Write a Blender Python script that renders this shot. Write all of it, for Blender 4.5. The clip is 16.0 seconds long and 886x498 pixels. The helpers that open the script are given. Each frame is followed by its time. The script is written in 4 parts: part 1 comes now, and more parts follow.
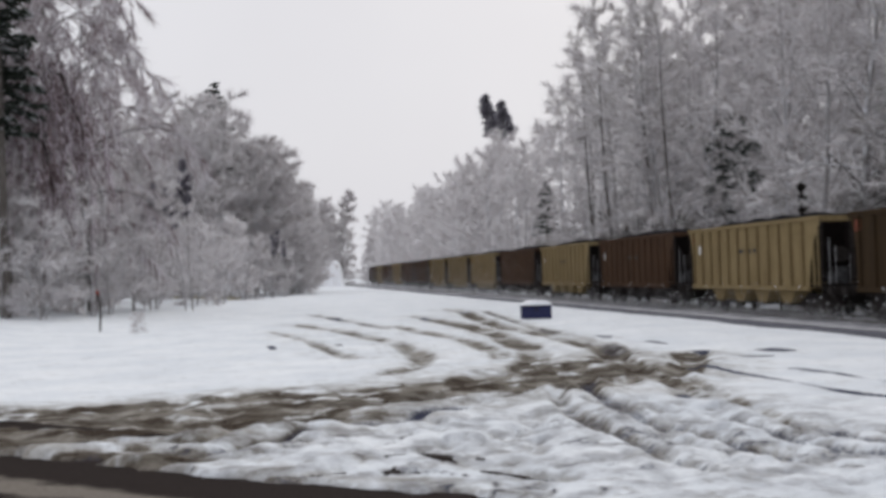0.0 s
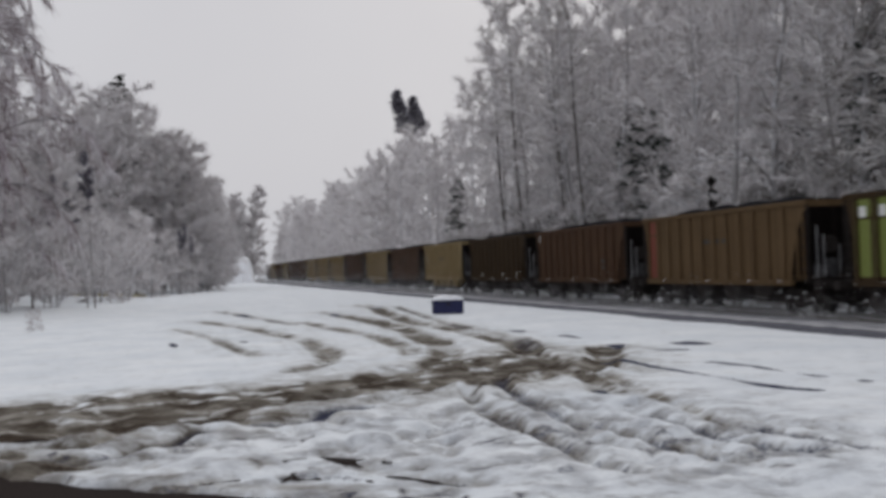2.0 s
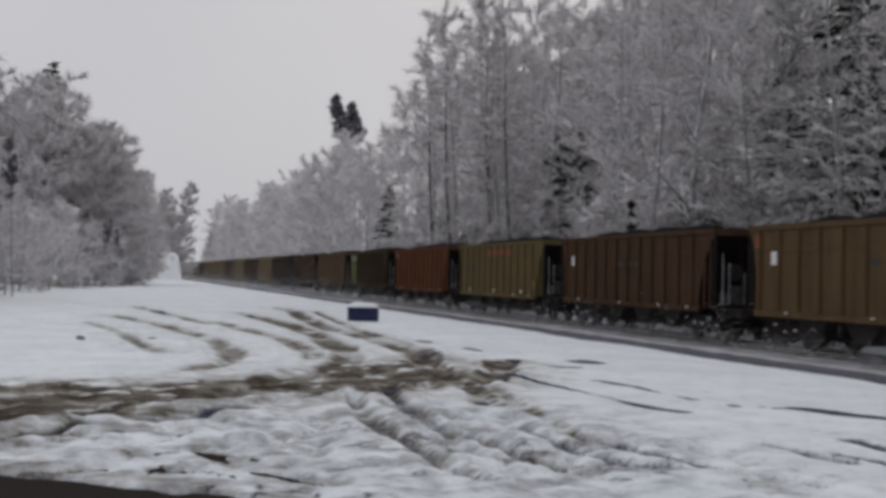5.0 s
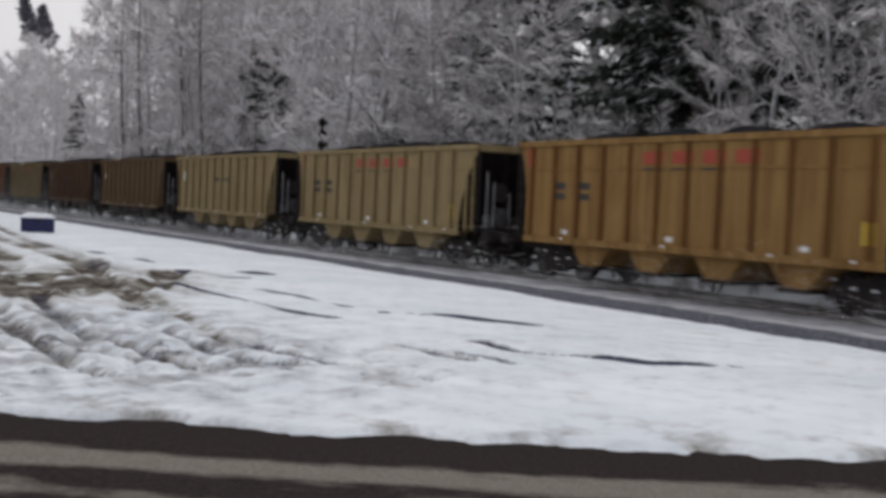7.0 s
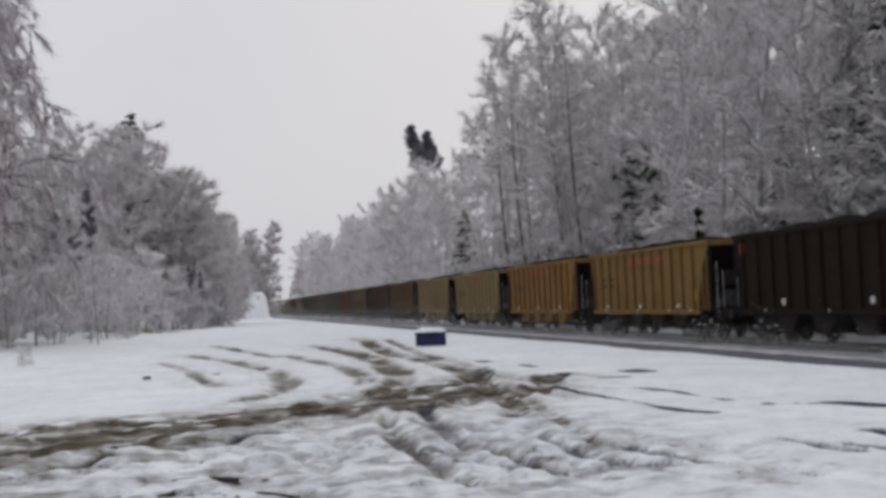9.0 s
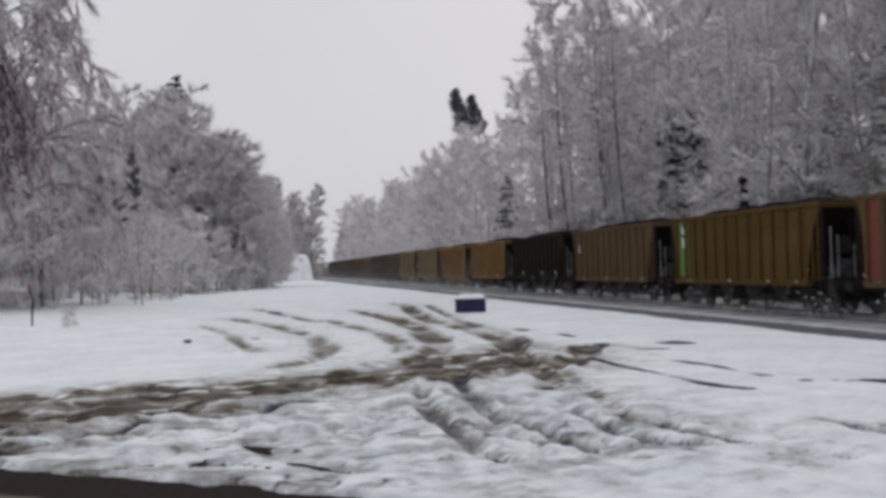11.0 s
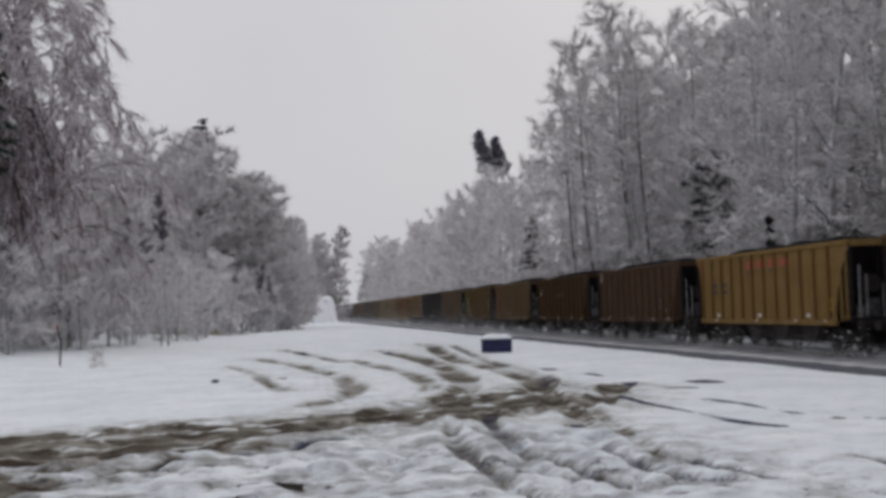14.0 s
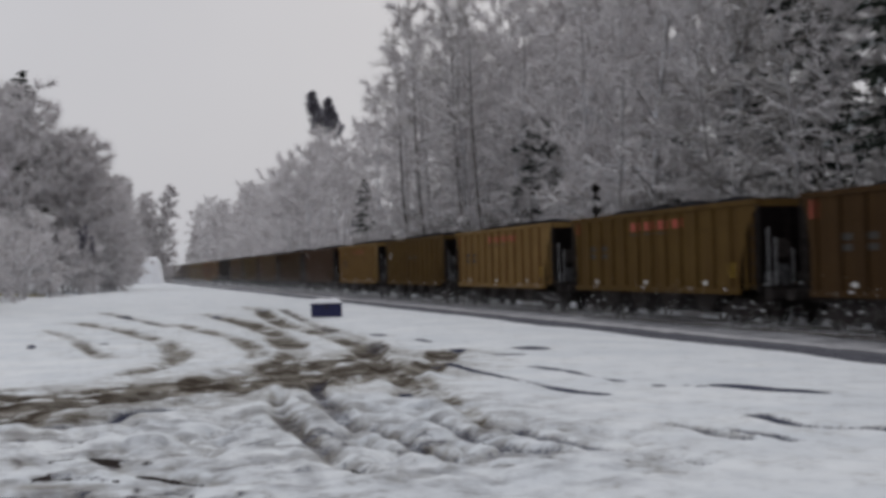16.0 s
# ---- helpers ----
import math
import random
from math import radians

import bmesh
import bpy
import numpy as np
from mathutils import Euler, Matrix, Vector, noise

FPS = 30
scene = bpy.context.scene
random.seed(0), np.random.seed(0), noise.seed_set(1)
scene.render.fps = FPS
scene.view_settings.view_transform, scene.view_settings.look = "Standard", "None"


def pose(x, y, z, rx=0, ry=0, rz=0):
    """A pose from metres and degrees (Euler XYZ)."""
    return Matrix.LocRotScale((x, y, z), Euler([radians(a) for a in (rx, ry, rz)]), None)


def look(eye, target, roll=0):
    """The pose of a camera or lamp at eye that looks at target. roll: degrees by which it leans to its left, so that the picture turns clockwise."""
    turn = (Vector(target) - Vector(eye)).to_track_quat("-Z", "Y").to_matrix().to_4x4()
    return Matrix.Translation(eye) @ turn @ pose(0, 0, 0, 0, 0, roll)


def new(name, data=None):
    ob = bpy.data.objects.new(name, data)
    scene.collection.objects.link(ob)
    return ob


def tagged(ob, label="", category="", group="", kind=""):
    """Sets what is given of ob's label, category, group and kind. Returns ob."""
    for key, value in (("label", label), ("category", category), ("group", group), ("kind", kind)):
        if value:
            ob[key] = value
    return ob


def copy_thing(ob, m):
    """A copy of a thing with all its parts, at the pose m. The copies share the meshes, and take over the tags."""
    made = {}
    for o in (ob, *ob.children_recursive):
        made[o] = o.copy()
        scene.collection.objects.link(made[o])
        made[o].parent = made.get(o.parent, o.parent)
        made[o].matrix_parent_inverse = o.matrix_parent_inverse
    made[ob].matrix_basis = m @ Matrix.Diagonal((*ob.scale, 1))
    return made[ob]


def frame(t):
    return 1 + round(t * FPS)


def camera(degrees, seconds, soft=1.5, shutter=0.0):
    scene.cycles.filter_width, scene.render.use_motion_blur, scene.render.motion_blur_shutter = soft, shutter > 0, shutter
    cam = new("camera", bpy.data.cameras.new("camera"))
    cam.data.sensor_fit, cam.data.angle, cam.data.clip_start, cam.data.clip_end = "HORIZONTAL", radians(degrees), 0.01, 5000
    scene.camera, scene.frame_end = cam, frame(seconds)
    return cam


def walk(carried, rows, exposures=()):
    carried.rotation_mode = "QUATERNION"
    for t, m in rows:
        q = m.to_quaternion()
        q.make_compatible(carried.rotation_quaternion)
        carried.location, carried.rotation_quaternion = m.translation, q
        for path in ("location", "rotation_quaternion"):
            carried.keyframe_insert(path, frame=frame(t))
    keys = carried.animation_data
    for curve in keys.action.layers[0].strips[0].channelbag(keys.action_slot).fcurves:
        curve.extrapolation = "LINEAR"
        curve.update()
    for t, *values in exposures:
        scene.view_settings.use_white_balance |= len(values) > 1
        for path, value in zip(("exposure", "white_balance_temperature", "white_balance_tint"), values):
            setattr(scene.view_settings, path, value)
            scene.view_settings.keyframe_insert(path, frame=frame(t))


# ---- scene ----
cam = camera(40.05, 16.0, soft=3.8, shutter=0.25)
walk(cam, [
    (0.0, look((-1.495, 0.096, 1.855), (3.468, 49.840, 2.831), -1.878)),
    (0.5, look((-1.445, 0.462, 1.828), (3.265, 50.229, 2.847), -3.201)),
    (1.0, look((-1.419, 0.619, 1.858), (4.012, 50.310, 3.001), -3.204)),
    (1.5, look((-1.385, 0.774, 1.859), (5.325, 50.310, 2.951), -3.049)),
    (2.0, look((-1.324, 0.976, 1.783), (7.210, 50.237, 2.486), -2.073)),
    (2.5, look((-1.275, 1.027, 1.776), (9.697, 49.807, 1.453), -0.684)),
    (3.0, look((-1.184, 0.898, 1.739), (12.210, 49.036, -0.092), 1.791)),
    (3.5, look((-1.112, 0.698, 1.748), (13.994, 48.359, 1.216), 3.550)),
    (3.7, look((-1.101, 0.688, 1.813), (13.533, 48.490, 2.706), 3.680)),
    (5.8, look((-0.769, 0.173, 1.785), (9.247, 49.151, 2.685), -0.200)),
    (6.0, look((-0.753, 0.287, 1.742), (11.520, 48.757, 1.903), 0.624)),
    (6.5, look((-0.554, 0.332, 1.687), (17.982, 46.765, 1.082), 2.207)),
    (7.0, look((-0.310, -0.097, 1.655), (22.339, 44.441, -0.190), 2.514)),
    (7.5, look((-0.071, -0.302, 1.591), (21.599, 44.686, -0.959), 2.097)),
    (8.0, look((0.081, -0.088, 1.639), (15.324, 47.530, 2.127), 1.135)),
    (8.5, look((0.056, -0.096, 1.691), (8.365, 49.181, 3.331), -1.561)),
    (9.0, look((0.010, -0.066, 1.675), (7.698, 49.294, 3.805), -2.619)),
    (9.2, look((0.050, -0.056, 1.691), (7.712, 49.292, 4.156), -2.819)),
    (11.3, look((0.124, -0.010, 1.774), (5.765, 49.667, 2.395), -1.635)),
    (11.5, look((0.110, 0.012, 1.749), (5.701, 49.685, 2.903), -1.446)),
    (12.0, look((0.081, 0.063, 1.743), (5.678, 49.697, 4.005), -0.808)),
    (12.5, look((0.000, -0.000, 1.732), (5.500, 49.626, 4.385), -1.136)),
    (13.0, look((-0.078, -0.106, 1.746), (5.156, 49.557, 4.234), -1.664)),
    (13.5, look((-0.020, -0.126, 1.746), (4.891, 49.576, 4.114), -2.113)),
    (14.0, look((0.041, -0.071, 1.719), (4.990, 49.623, 4.173), -1.992)),
    (14.5, look((0.105, 0.003, 1.714), (5.404, 49.658, 4.230), -1.603)),
    (15.0, look((0.102, 0.082, 1.711), (6.271, 49.641, 4.123), -1.488)),
    (15.5, look((0.083, 0.152, 1.726), (8.380, 49.424, 3.588), -1.347)),
    (16.0, look((0.113, 0.157, 1.801), (11.820, 48.763, 2.496), -1.508)),
], [(0, 0.1), (0.5, -0.25), (2, -0.22), (3, -0.35), (3.5, -0.36), (6, -0.33), (6.5, -0.32), (7, 0.02), (7.5, -0.11), (8, -0.14), (8.5, -0.17), (9, -0.11), (11.5, -0.13), (12.5, -0.28), (14, -0.25), (15.5, -0.26), (16, -0.34)])

# world and sun: flat overcast winter daylight
world = bpy.data.worlds.new("overcast")
scene.world = world
world.use_nodes = True
wn, wl = world.node_tree.nodes, world.node_tree.links
sky = wn.new("ShaderNodeTexSky")
sky.sky_type, sky.sun_disc, sky.sun_elevation, sky.sun_rotation = "NISHITA", False, radians(32), radians(20)
sky.dust_density = 6.0
cloud = wn.new("ShaderNodeTexNoise")
cloud.inputs["Scale"].default_value, cloud.inputs["Detail"].default_value = 2.2, 4
deck = wn.new("ShaderNodeMix")
deck.data_type = "RGBA"
deck.inputs[6].default_value = (0.61, 0.612, 0.66, 1)
deck.inputs[7].default_value = (0.79, 0.795, 0.835, 1)
wl.new(cloud.outputs["Fac"], deck.inputs[0])
dim = wn.new("ShaderNodeVectorMath")
dim.operation = "SCALE"
dim.inputs["Scale"].default_value = 0.08
wl.new(sky.outputs[0], dim.inputs[0])
veil = wn.new("ShaderNodeMix")
veil.data_type = "RGBA"
veil.inputs[0].default_value = 0.95
wl.new(dim.outputs[0], veil.inputs[6])
wl.new(deck.outputs[2], veil.inputs[7])
wl.new(veil.outputs[2], wn["Background"].inputs["Color"])
wn["Background"].inputs["Strength"].default_value = 1.0
sun = new("sun", bpy.data.lights.new("sun", "SUN"))
sun.data.energy, sun.data.angle, sun.data.color = 1.0, radians(32), (1.0, 0.98, 0.95)
sun.matrix_world = look((20, 55, 38), (0, 0, 0))


# ---- materials ----
class Nodes:
    """A small writer of node trees."""

    def __init__(self, name, rough=0.8, metal=0.0, spec=0.3):
        self.mat = bpy.data.materials.new(name)
        self.mat.use_nodes = True
        self.n, self.l = self.mat.node_tree.nodes, self.mat.node_tree.links
        self.b = self.n["Principled BSDF"]
        self.b.inputs["Roughness"].default_value = rough
        self.b.inputs["Metallic"].default_value = metal
        self.b.inputs["Specular IOR Level"].default_value = spec

    def link(self, out, inp):
        self.l.new(out, inp)
        return self

    def coords(self, kind="Object"):
        return self.n.new("ShaderNodeTexCoord").outputs[kind]

    def noise(self, scale, detail=4, vector=None, rough=0.55, w=None):
        t = self.n.new("ShaderNodeTexNoise")
        t.inputs["Scale"].default_value, t.inputs["Detail"].default_value = scale, detail
        t.inputs["Roughness"].default_value = rough
        if w is not None:
            t.noise_dimensions = "4D"
            self.l.new(w, t.inputs["W"])
        if vector is not None:
            self.l.new(vector, t.inputs["Vector"])
        return t.outputs["Fac"]

    def stretch(self, vector, x, y, z):
        m = self.n.new("ShaderNodeMapping")
        m.inputs["Scale"].default_value = (x, y, z)
        self.l.new(vector, m.inputs["Vector"])
        return m.outputs[0]

    def ramp(self, fac, lo, hi, a=0.0, b=1.0):
        r = self.n.new("ShaderNodeMapRange")
        for k, v in zip((1, 2, 3, 4), (lo, hi, a, b)):
            r.inputs[k].default_value = v
        self.l.new(fac, r.inputs[0])
        return r.outputs[0]

    def math(self, op, a, b):
        m = self.n.new("ShaderNodeMath")
        m.operation = op
        for k, v in enumerate((a, b)):
            if isinstance(v, (int, float)):
                m.inputs[k].default_value = v
            else:
                self.l.new(v, m.inputs[k])
        return m.outputs[0]

    def mix(self, fac, a, b):
        m = self.n.new("ShaderNodeMix")
        m.data_type = "RGBA"
        if isinstance(fac, (int, float)):
            m.inputs[0].default_value = fac
        else:
            self.l.new(fac, m.inputs[0])
        for k, v in ((6, a), (7, b)):
            if isinstance(v, tuple):
                m.inputs[k].default_value = (*v, 1)
            else:
                self.l.new(v, m.inputs[k])
        return m.outputs[2]

    def attribute(self, name):
        a = self.n.new("ShaderNodeAttribute")
        a.attribute_name = name
        return a.outputs["Fac"]

    def island(self):
        return self.n.new("ShaderNodeNewGeometry").outputs["Random Per Island"]

    def random(self):
        return self.n.new("ShaderNodeObjectInfo").outputs["Random"]

    def up(self):
        g = self.n.new("ShaderNodeNewGeometry")
        s = self.n.new("ShaderNodeSeparateXYZ")
        self.l.new(g.outputs["Normal"], s.inputs[0])
        return s.outputs["Z"]

    def bump(self, height, strength=0.4, distance=0.02):
        b = self.n.new("ShaderNodeBump")
        b.inputs["Strength"].default_value, b.inputs["Distance"].default_value = strength, distance
        self.l.new(height, b.inputs["Height"])
        self.l.new(b.outputs[0], self.b.inputs["Normal"])
        return self

    def color(self, out):
        if isinstance(out, tuple):
            self.b.inputs["Base Color"].default_value = (*out, 1)
        else:
            self.l.new(out, self.b.inputs["Base Color"])
        return self

    def rough(self, out):
        self.l.new(out, self.b.inputs["Roughness"])
        return self


def ground_material():
    m = Nodes("snowy_ground", 0.85, spec=0.0)
    p = m.stretch(m.coords(), 1, 1, 0)
    fine, mid, wide = m.noise(22, 6, p), m.noise(3.2, 5, p), m.noise(0.5, 3, p)
    snow = m.mix(m.ramp(wide, 0.35, 0.65), (0.74, 0.775, 0.81), (0.85, 0.875, 0.895))
    snow = m.mix(m.ramp(mid, 0.5, 0.8, 0, 0.5), snow, (0.56, 0.595, 0.64))
    grey = m.math("MULTIPLY", m.attribute("trodden"), m.ramp(m.noise(1.7, 8, p, 0.68), 0.42, 0.62, 0.0, 0.85))
    snow = m.mix(grey, snow, (0.33, 0.34, 0.365))
    raw = m.attribute("mud")
    ragged = m.math("ADD", raw, m.math("ADD", m.math("MULTIPLY", m.math("SUBTRACT", m.noise(7, 8, p, 0.7), 0.5), 0.9), m.math("MULTIPLY", m.math("SUBTRACT", m.noise(1.7, 6, p, 0.62), 0.5), 0.9)))
    slush = m.ramp(ragged, 0.06, 0.58)
    streaks = m.ramp(m.noise(2.2, 8, m.stretch(p, 0.4, 1, 0), 0.7), 0.41, 0.56, 0.05, 1.0)
    bare = m.math("MULTIPLY", m.ramp(ragged, 0.42, 0.78), streaks)
    earth = m.mix(m.ramp(fine, 0.3, 0.7), (0.024, 0.018, 0.014), (0.095, 0.076, 0.060))
    wet = m.mix(m.ramp(m.noise(1.1, 7, p, 0.68), 0.38, 0.62), (0.135, 0.118, 0.096), (0.36, 0.34, 0.305))
    # dark blue-grey over ruts, spots and creases
    cold = m.attribute("blue_grey_mask")
    blue_grey_mix = m.ramp(m.math("ADD", cold, m.math("MULTIPLY", m.math("SUBTRACT", fine, 0.5), 0.9)), 0.3, 0.62, 0, 0.98)
    c = m.mix(slush, snow, wet)
    c = m.mix(bare, c, earth)
    c = m.mix(blue_grey_mix, c, m.mix(fine, (0.016, 0.019, 0.045), (0.075, 0.08, 0.115)))
    m.color(c).rough(m.ramp(ragged, 0.3, 0.9, 0.8, 0.68))
    m.bump(m.math("ADD", m.math("MULTIPLY", fine, 0.4), m.math("ADD", mid, m.math("MULTIPLY", wide, 1.5))), 0.5, 0.10)
    return m.mat


def road_material():
    m = Nodes("wet_road", 0.9, spec=0.0)
    p = m.coords()
    along = m.stretch(p, 0.12, 1.0, 1.0)
    streak = m.noise(2.6, 6, along, 0.6)
    blot = m.noise(1.6, 6, p, 0.65)
    fine = m.noise(40, 4, p)
    tar = m.mix(m.ramp(fine, 0.3, 0.7), (0.022, 0.018, 0.018), (0.050, 0.042, 0.038))
    slush = m.mix(m.ramp(fine, 0.2, 0.8), (0.11, 0.095, 0.08), (0.27, 0.245, 0.215))
    k = m.math("ADD", m.attribute("slush"), m.math("ADD", m.math("MULTIPLY", m.math("SUBTRACT", streak, 0.5), 1.4), m.math("MULTIPLY", m.math("SUBTRACT", blot, 0.5), 1.2)))
    m.color(m.mix(m.ramp(k, 0.35, 0.75), tar, slush)).rough(m.ramp(k, 0.3, 0.8, 0.65, 0.85))
    m.bump(m.math("ADD", m.math("MULTIPLY", fine, 0.3), k), 0.5, 0.03)
    return m.mat


def ballast_material():
    m = Nodes("snow_dusted_ballast", 0.9)
    p = m.coords()
    v = m.n.new("ShaderNodeTexVoronoi")
    v.inputs["Scale"].default_value = 16
    m.link(p, v.inputs["Vector"])
    stone = m.mix(v.outputs["Distance"], (0.045, 0.046, 0.065), (0.13, 0.13, 0.15))
    dust = m.ramp(m.math("ADD", m.noise(0.9, 6, p, 0.65), m.math("MULTIPLY", m.attribute("dust"), 0.6)), 0.36, 0.86)
    m.color(m.mix(dust, stone, (0.60, 0.60, 0.62)))
    m.bump(v.outputs["Distance"], 0.8, 0.04)
    return m.mat


def plain(name, a, b, scale=6, rough=0.7, metal=0.0, bump=0.15, spec=0.3):
    m = Nodes(name, rough, metal, spec)
    p = m.coords()
    n = m.noise(scale, 6, p, 0.6)
    m.color(m.mix(m.ramp(n, 0.3, 0.7), a, b)).bump(n, bump, 0.01)
    return m.mat


def paint_material(name, a, b, rust, grime=0.5):
    """Weathered paint on a freight car: two tones, vertical streaks, rust and dirt."""
    m = Nodes(name, 0.8, spec=0.08)
    p = m.coords()
    seed = m.math("MULTIPLY", m.random(), 40)
    big = m.noise(0.7, 4, p, 0.6, seed)
    runs = m.noise(1.6, 6, m.stretch(p, 2.0, 2.8, 0.16), 0.72, seed)
    fine = m.noise(14, 5, p, 0.6)
    c = m.mix(m.ramp(big, 0.3, 0.7), a, b)
    c = m.mix(m.ramp(runs, 0.43, 0.68, 0, grime), c, rust)
    c = m.mix(m.ramp(fine, 0.55, 0.8, 0, 0.35), c, (0.05, 0.042, 0.036))
    m.color(c).bump(m.math("ADD", fine, runs), 0.25, 0.008)
    return m.mat


def frost_material(name, light, dark, share):
    """Twigs under hoar frost and wet snow; share: how many show their bark."""
    m = Nodes(name, 0.8)
    r = m.island()
    p = m.coords()
    n = m.noise(3.0, 3, p)
    k = m.ramp(m.math("ADD", r, m.math("MULTIPLY", m.math("SUBTRACT", n, 0.5), 0.8)), share - 0.18, share + 0.12)
    m.color(m.mix(k, dark, light))
    return m.mat


def bark_material(name, a, b, snow=0.5):
    m = Nodes(name, 0.9)
    p = m.coords()
    n = m.noise(7, 6, m.stretch(p, 1, 1, 0.25), 0.65)
    c = m.mix(m.ramp(n, 0.3, 0.7), a, b)
    cover = m.ramp(m.math("ADD", m.up(), m.math("MULTIPLY", m.noise(2.5, 5, p), 0.9)), 1.0 - snow, 1.35 - snow)
    m.color(m.mix(cover, c, (0.74, 0.75, 0.79))).bump(n, 0.6, 0.03)
    return m.mat


GROUND, ROAD, BALLAST = ground_material(), road_material(), ballast_material()
SNOW = plain("fresh_snow", (0.82, 0.84, 0.88), (0.90, 0.91, 0.93), 5, 0.75, bump=0.4)
STEEL = plain("dark_steel", (0.014, 0.012, 0.012), (0.040, 0.034, 0.031), 9, 0.8, 0.0, spec=0.1)
RAIL = plain("rail_steel", (0.07, 0.055, 0.05), (0.16, 0.14, 0.13), 9, 0.45, 0.7)
TIE = plain("snowy_tie", (0.16, 0.145, 0.135), (0.50, 0.49, 0.49), 4, 0.9)
# near-black steel: shade between the car ends put into the colour
GAP_SHADE = plain("shaded_gap_steel", (0.008, 0.006, 0.006), (0.020, 0.015, 0.014), 9, 0.9, spec=0.05)
GREY = plain("frosted_grey_steel", (0.02, 0.019, 0.019), (0.11, 0.11, 0.115), 9, 0.8, spec=0.1)
RIME = plain("rimed_steel", (0.20, 0.20, 0.205), (0.42, 0.42, 0.43), 9, 0.8)
COAL = plain("coal", (0.010, 0.010, 0.011), (0.040, 0.040, 0.044), 7, 0.95, bump=1.0, spec=0.0)
BLUE = plain("dark_blue_plastic", (0.012, 0.015, 0.065), (0.022, 0.026, 0.09), 5, 0.5)
RED = plain("red_paint", (0.27, 0.040, 0.025), (0.36, 0.07, 0.04), 8, 0.6)
YELLOW = plain("yellow_paint", (0.55, 0.38, 0.03), (0.65, 0.46, 0.06), 8, 0.6)
LIME = plain("yellow_green_paint", (0.13, 0.16, 0.030), (0.18, 0.21, 0.05), 8, 0.6)
GREEN = plain("green_paint", (0.07, 0.16, 0.030), (0.11, 0.22, 0.05), 8, 0.6)
OXIDE = plain("oxide_red_panel", (0.14, 0.032, 0.018), (0.19, 0.05, 0.03), 8, 0.7)
WHITE = plain("white_paint", (0.62, 0.62, 0.60), (0.74, 0.74, 0.72), 8, 0.6)
BLACK = plain("black_lettering", (0.03, 0.028, 0.026), (0.06, 0.055, 0.05), 8, 0.7)
FROST = frost_material("hoar_frost", (0.73, 0.715, 0.72), (0.25, 0.225, 0.20), 0.41)
PURPLE = frost_material("dark_birch_twigs", (0.52, 0.47, 0.51), (0.15, 0.105, 0.11), 0.62)
FROST_THIN = frost_material("thin_frost", (0.66, 0.655, 0.67), (0.13, 0.115, 0.095), 0.58)
# thick frost; on far trees its pale tones also stand in for haze
FROST_AND_HAZE = frost_material("thick_frost_and_haze", (0.79, 0.77, 0.78), (0.37, 0.335, 0.325), 0.30)
FROST_PINK = frost_material("frosted_birch_twigs", (0.74, 0.71, 0.74), (0.22, 0.165, 0.165), 0.48)
STRAW = plain("dry_grass", (0.34, 0.28, 0.10), (0.46, 0.40, 0.18), 3, 0.9)
NEEDLE = frost_material("needles_with_snow", (0.52, 0.54, 0.55), (0.016, 0.022, 0.015), 0.92)
# dark needles greyed and purpled, with the far haze put into the colour
HAZED_NEEDLE = frost_material("hazed_dark_needles", (0.38, 0.37, 0.41), (0.12, 0.112, 0.14), 0.78)
BARK = bark_material("frosted_bark", (0.07, 0.06, 0.055), (0.16, 0.145, 0.13), 0.45)
BARK_DARK = bark_material("dark_wet_bark", (0.05, 0.04, 0.038), (0.10, 0.08, 0.075), 0.0)
BARK_PALE = bark_material("alder_bark", (0.20, 0.185, 0.18), (0.40, 0.385, 0.38), 0.62)
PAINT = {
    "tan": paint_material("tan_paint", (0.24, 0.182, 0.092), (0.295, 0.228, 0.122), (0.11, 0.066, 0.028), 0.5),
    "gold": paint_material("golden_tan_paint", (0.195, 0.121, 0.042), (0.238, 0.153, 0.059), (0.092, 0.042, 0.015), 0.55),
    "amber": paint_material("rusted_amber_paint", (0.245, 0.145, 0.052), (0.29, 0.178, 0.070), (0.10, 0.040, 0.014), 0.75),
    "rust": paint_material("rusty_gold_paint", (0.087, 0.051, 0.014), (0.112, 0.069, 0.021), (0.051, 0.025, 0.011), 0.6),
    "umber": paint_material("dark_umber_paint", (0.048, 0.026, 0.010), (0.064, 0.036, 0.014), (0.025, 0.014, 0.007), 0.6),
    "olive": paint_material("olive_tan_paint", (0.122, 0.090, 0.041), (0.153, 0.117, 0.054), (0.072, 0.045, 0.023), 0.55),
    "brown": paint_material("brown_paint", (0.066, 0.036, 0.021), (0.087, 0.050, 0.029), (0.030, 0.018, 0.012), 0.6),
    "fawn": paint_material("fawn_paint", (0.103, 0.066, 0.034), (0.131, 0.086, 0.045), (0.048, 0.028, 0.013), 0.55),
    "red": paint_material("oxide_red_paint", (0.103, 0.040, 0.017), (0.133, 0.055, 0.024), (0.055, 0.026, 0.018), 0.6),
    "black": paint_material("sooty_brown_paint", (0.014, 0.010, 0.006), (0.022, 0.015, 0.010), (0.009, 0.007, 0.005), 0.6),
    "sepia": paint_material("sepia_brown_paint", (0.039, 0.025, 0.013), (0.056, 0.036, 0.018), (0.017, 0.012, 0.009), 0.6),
}
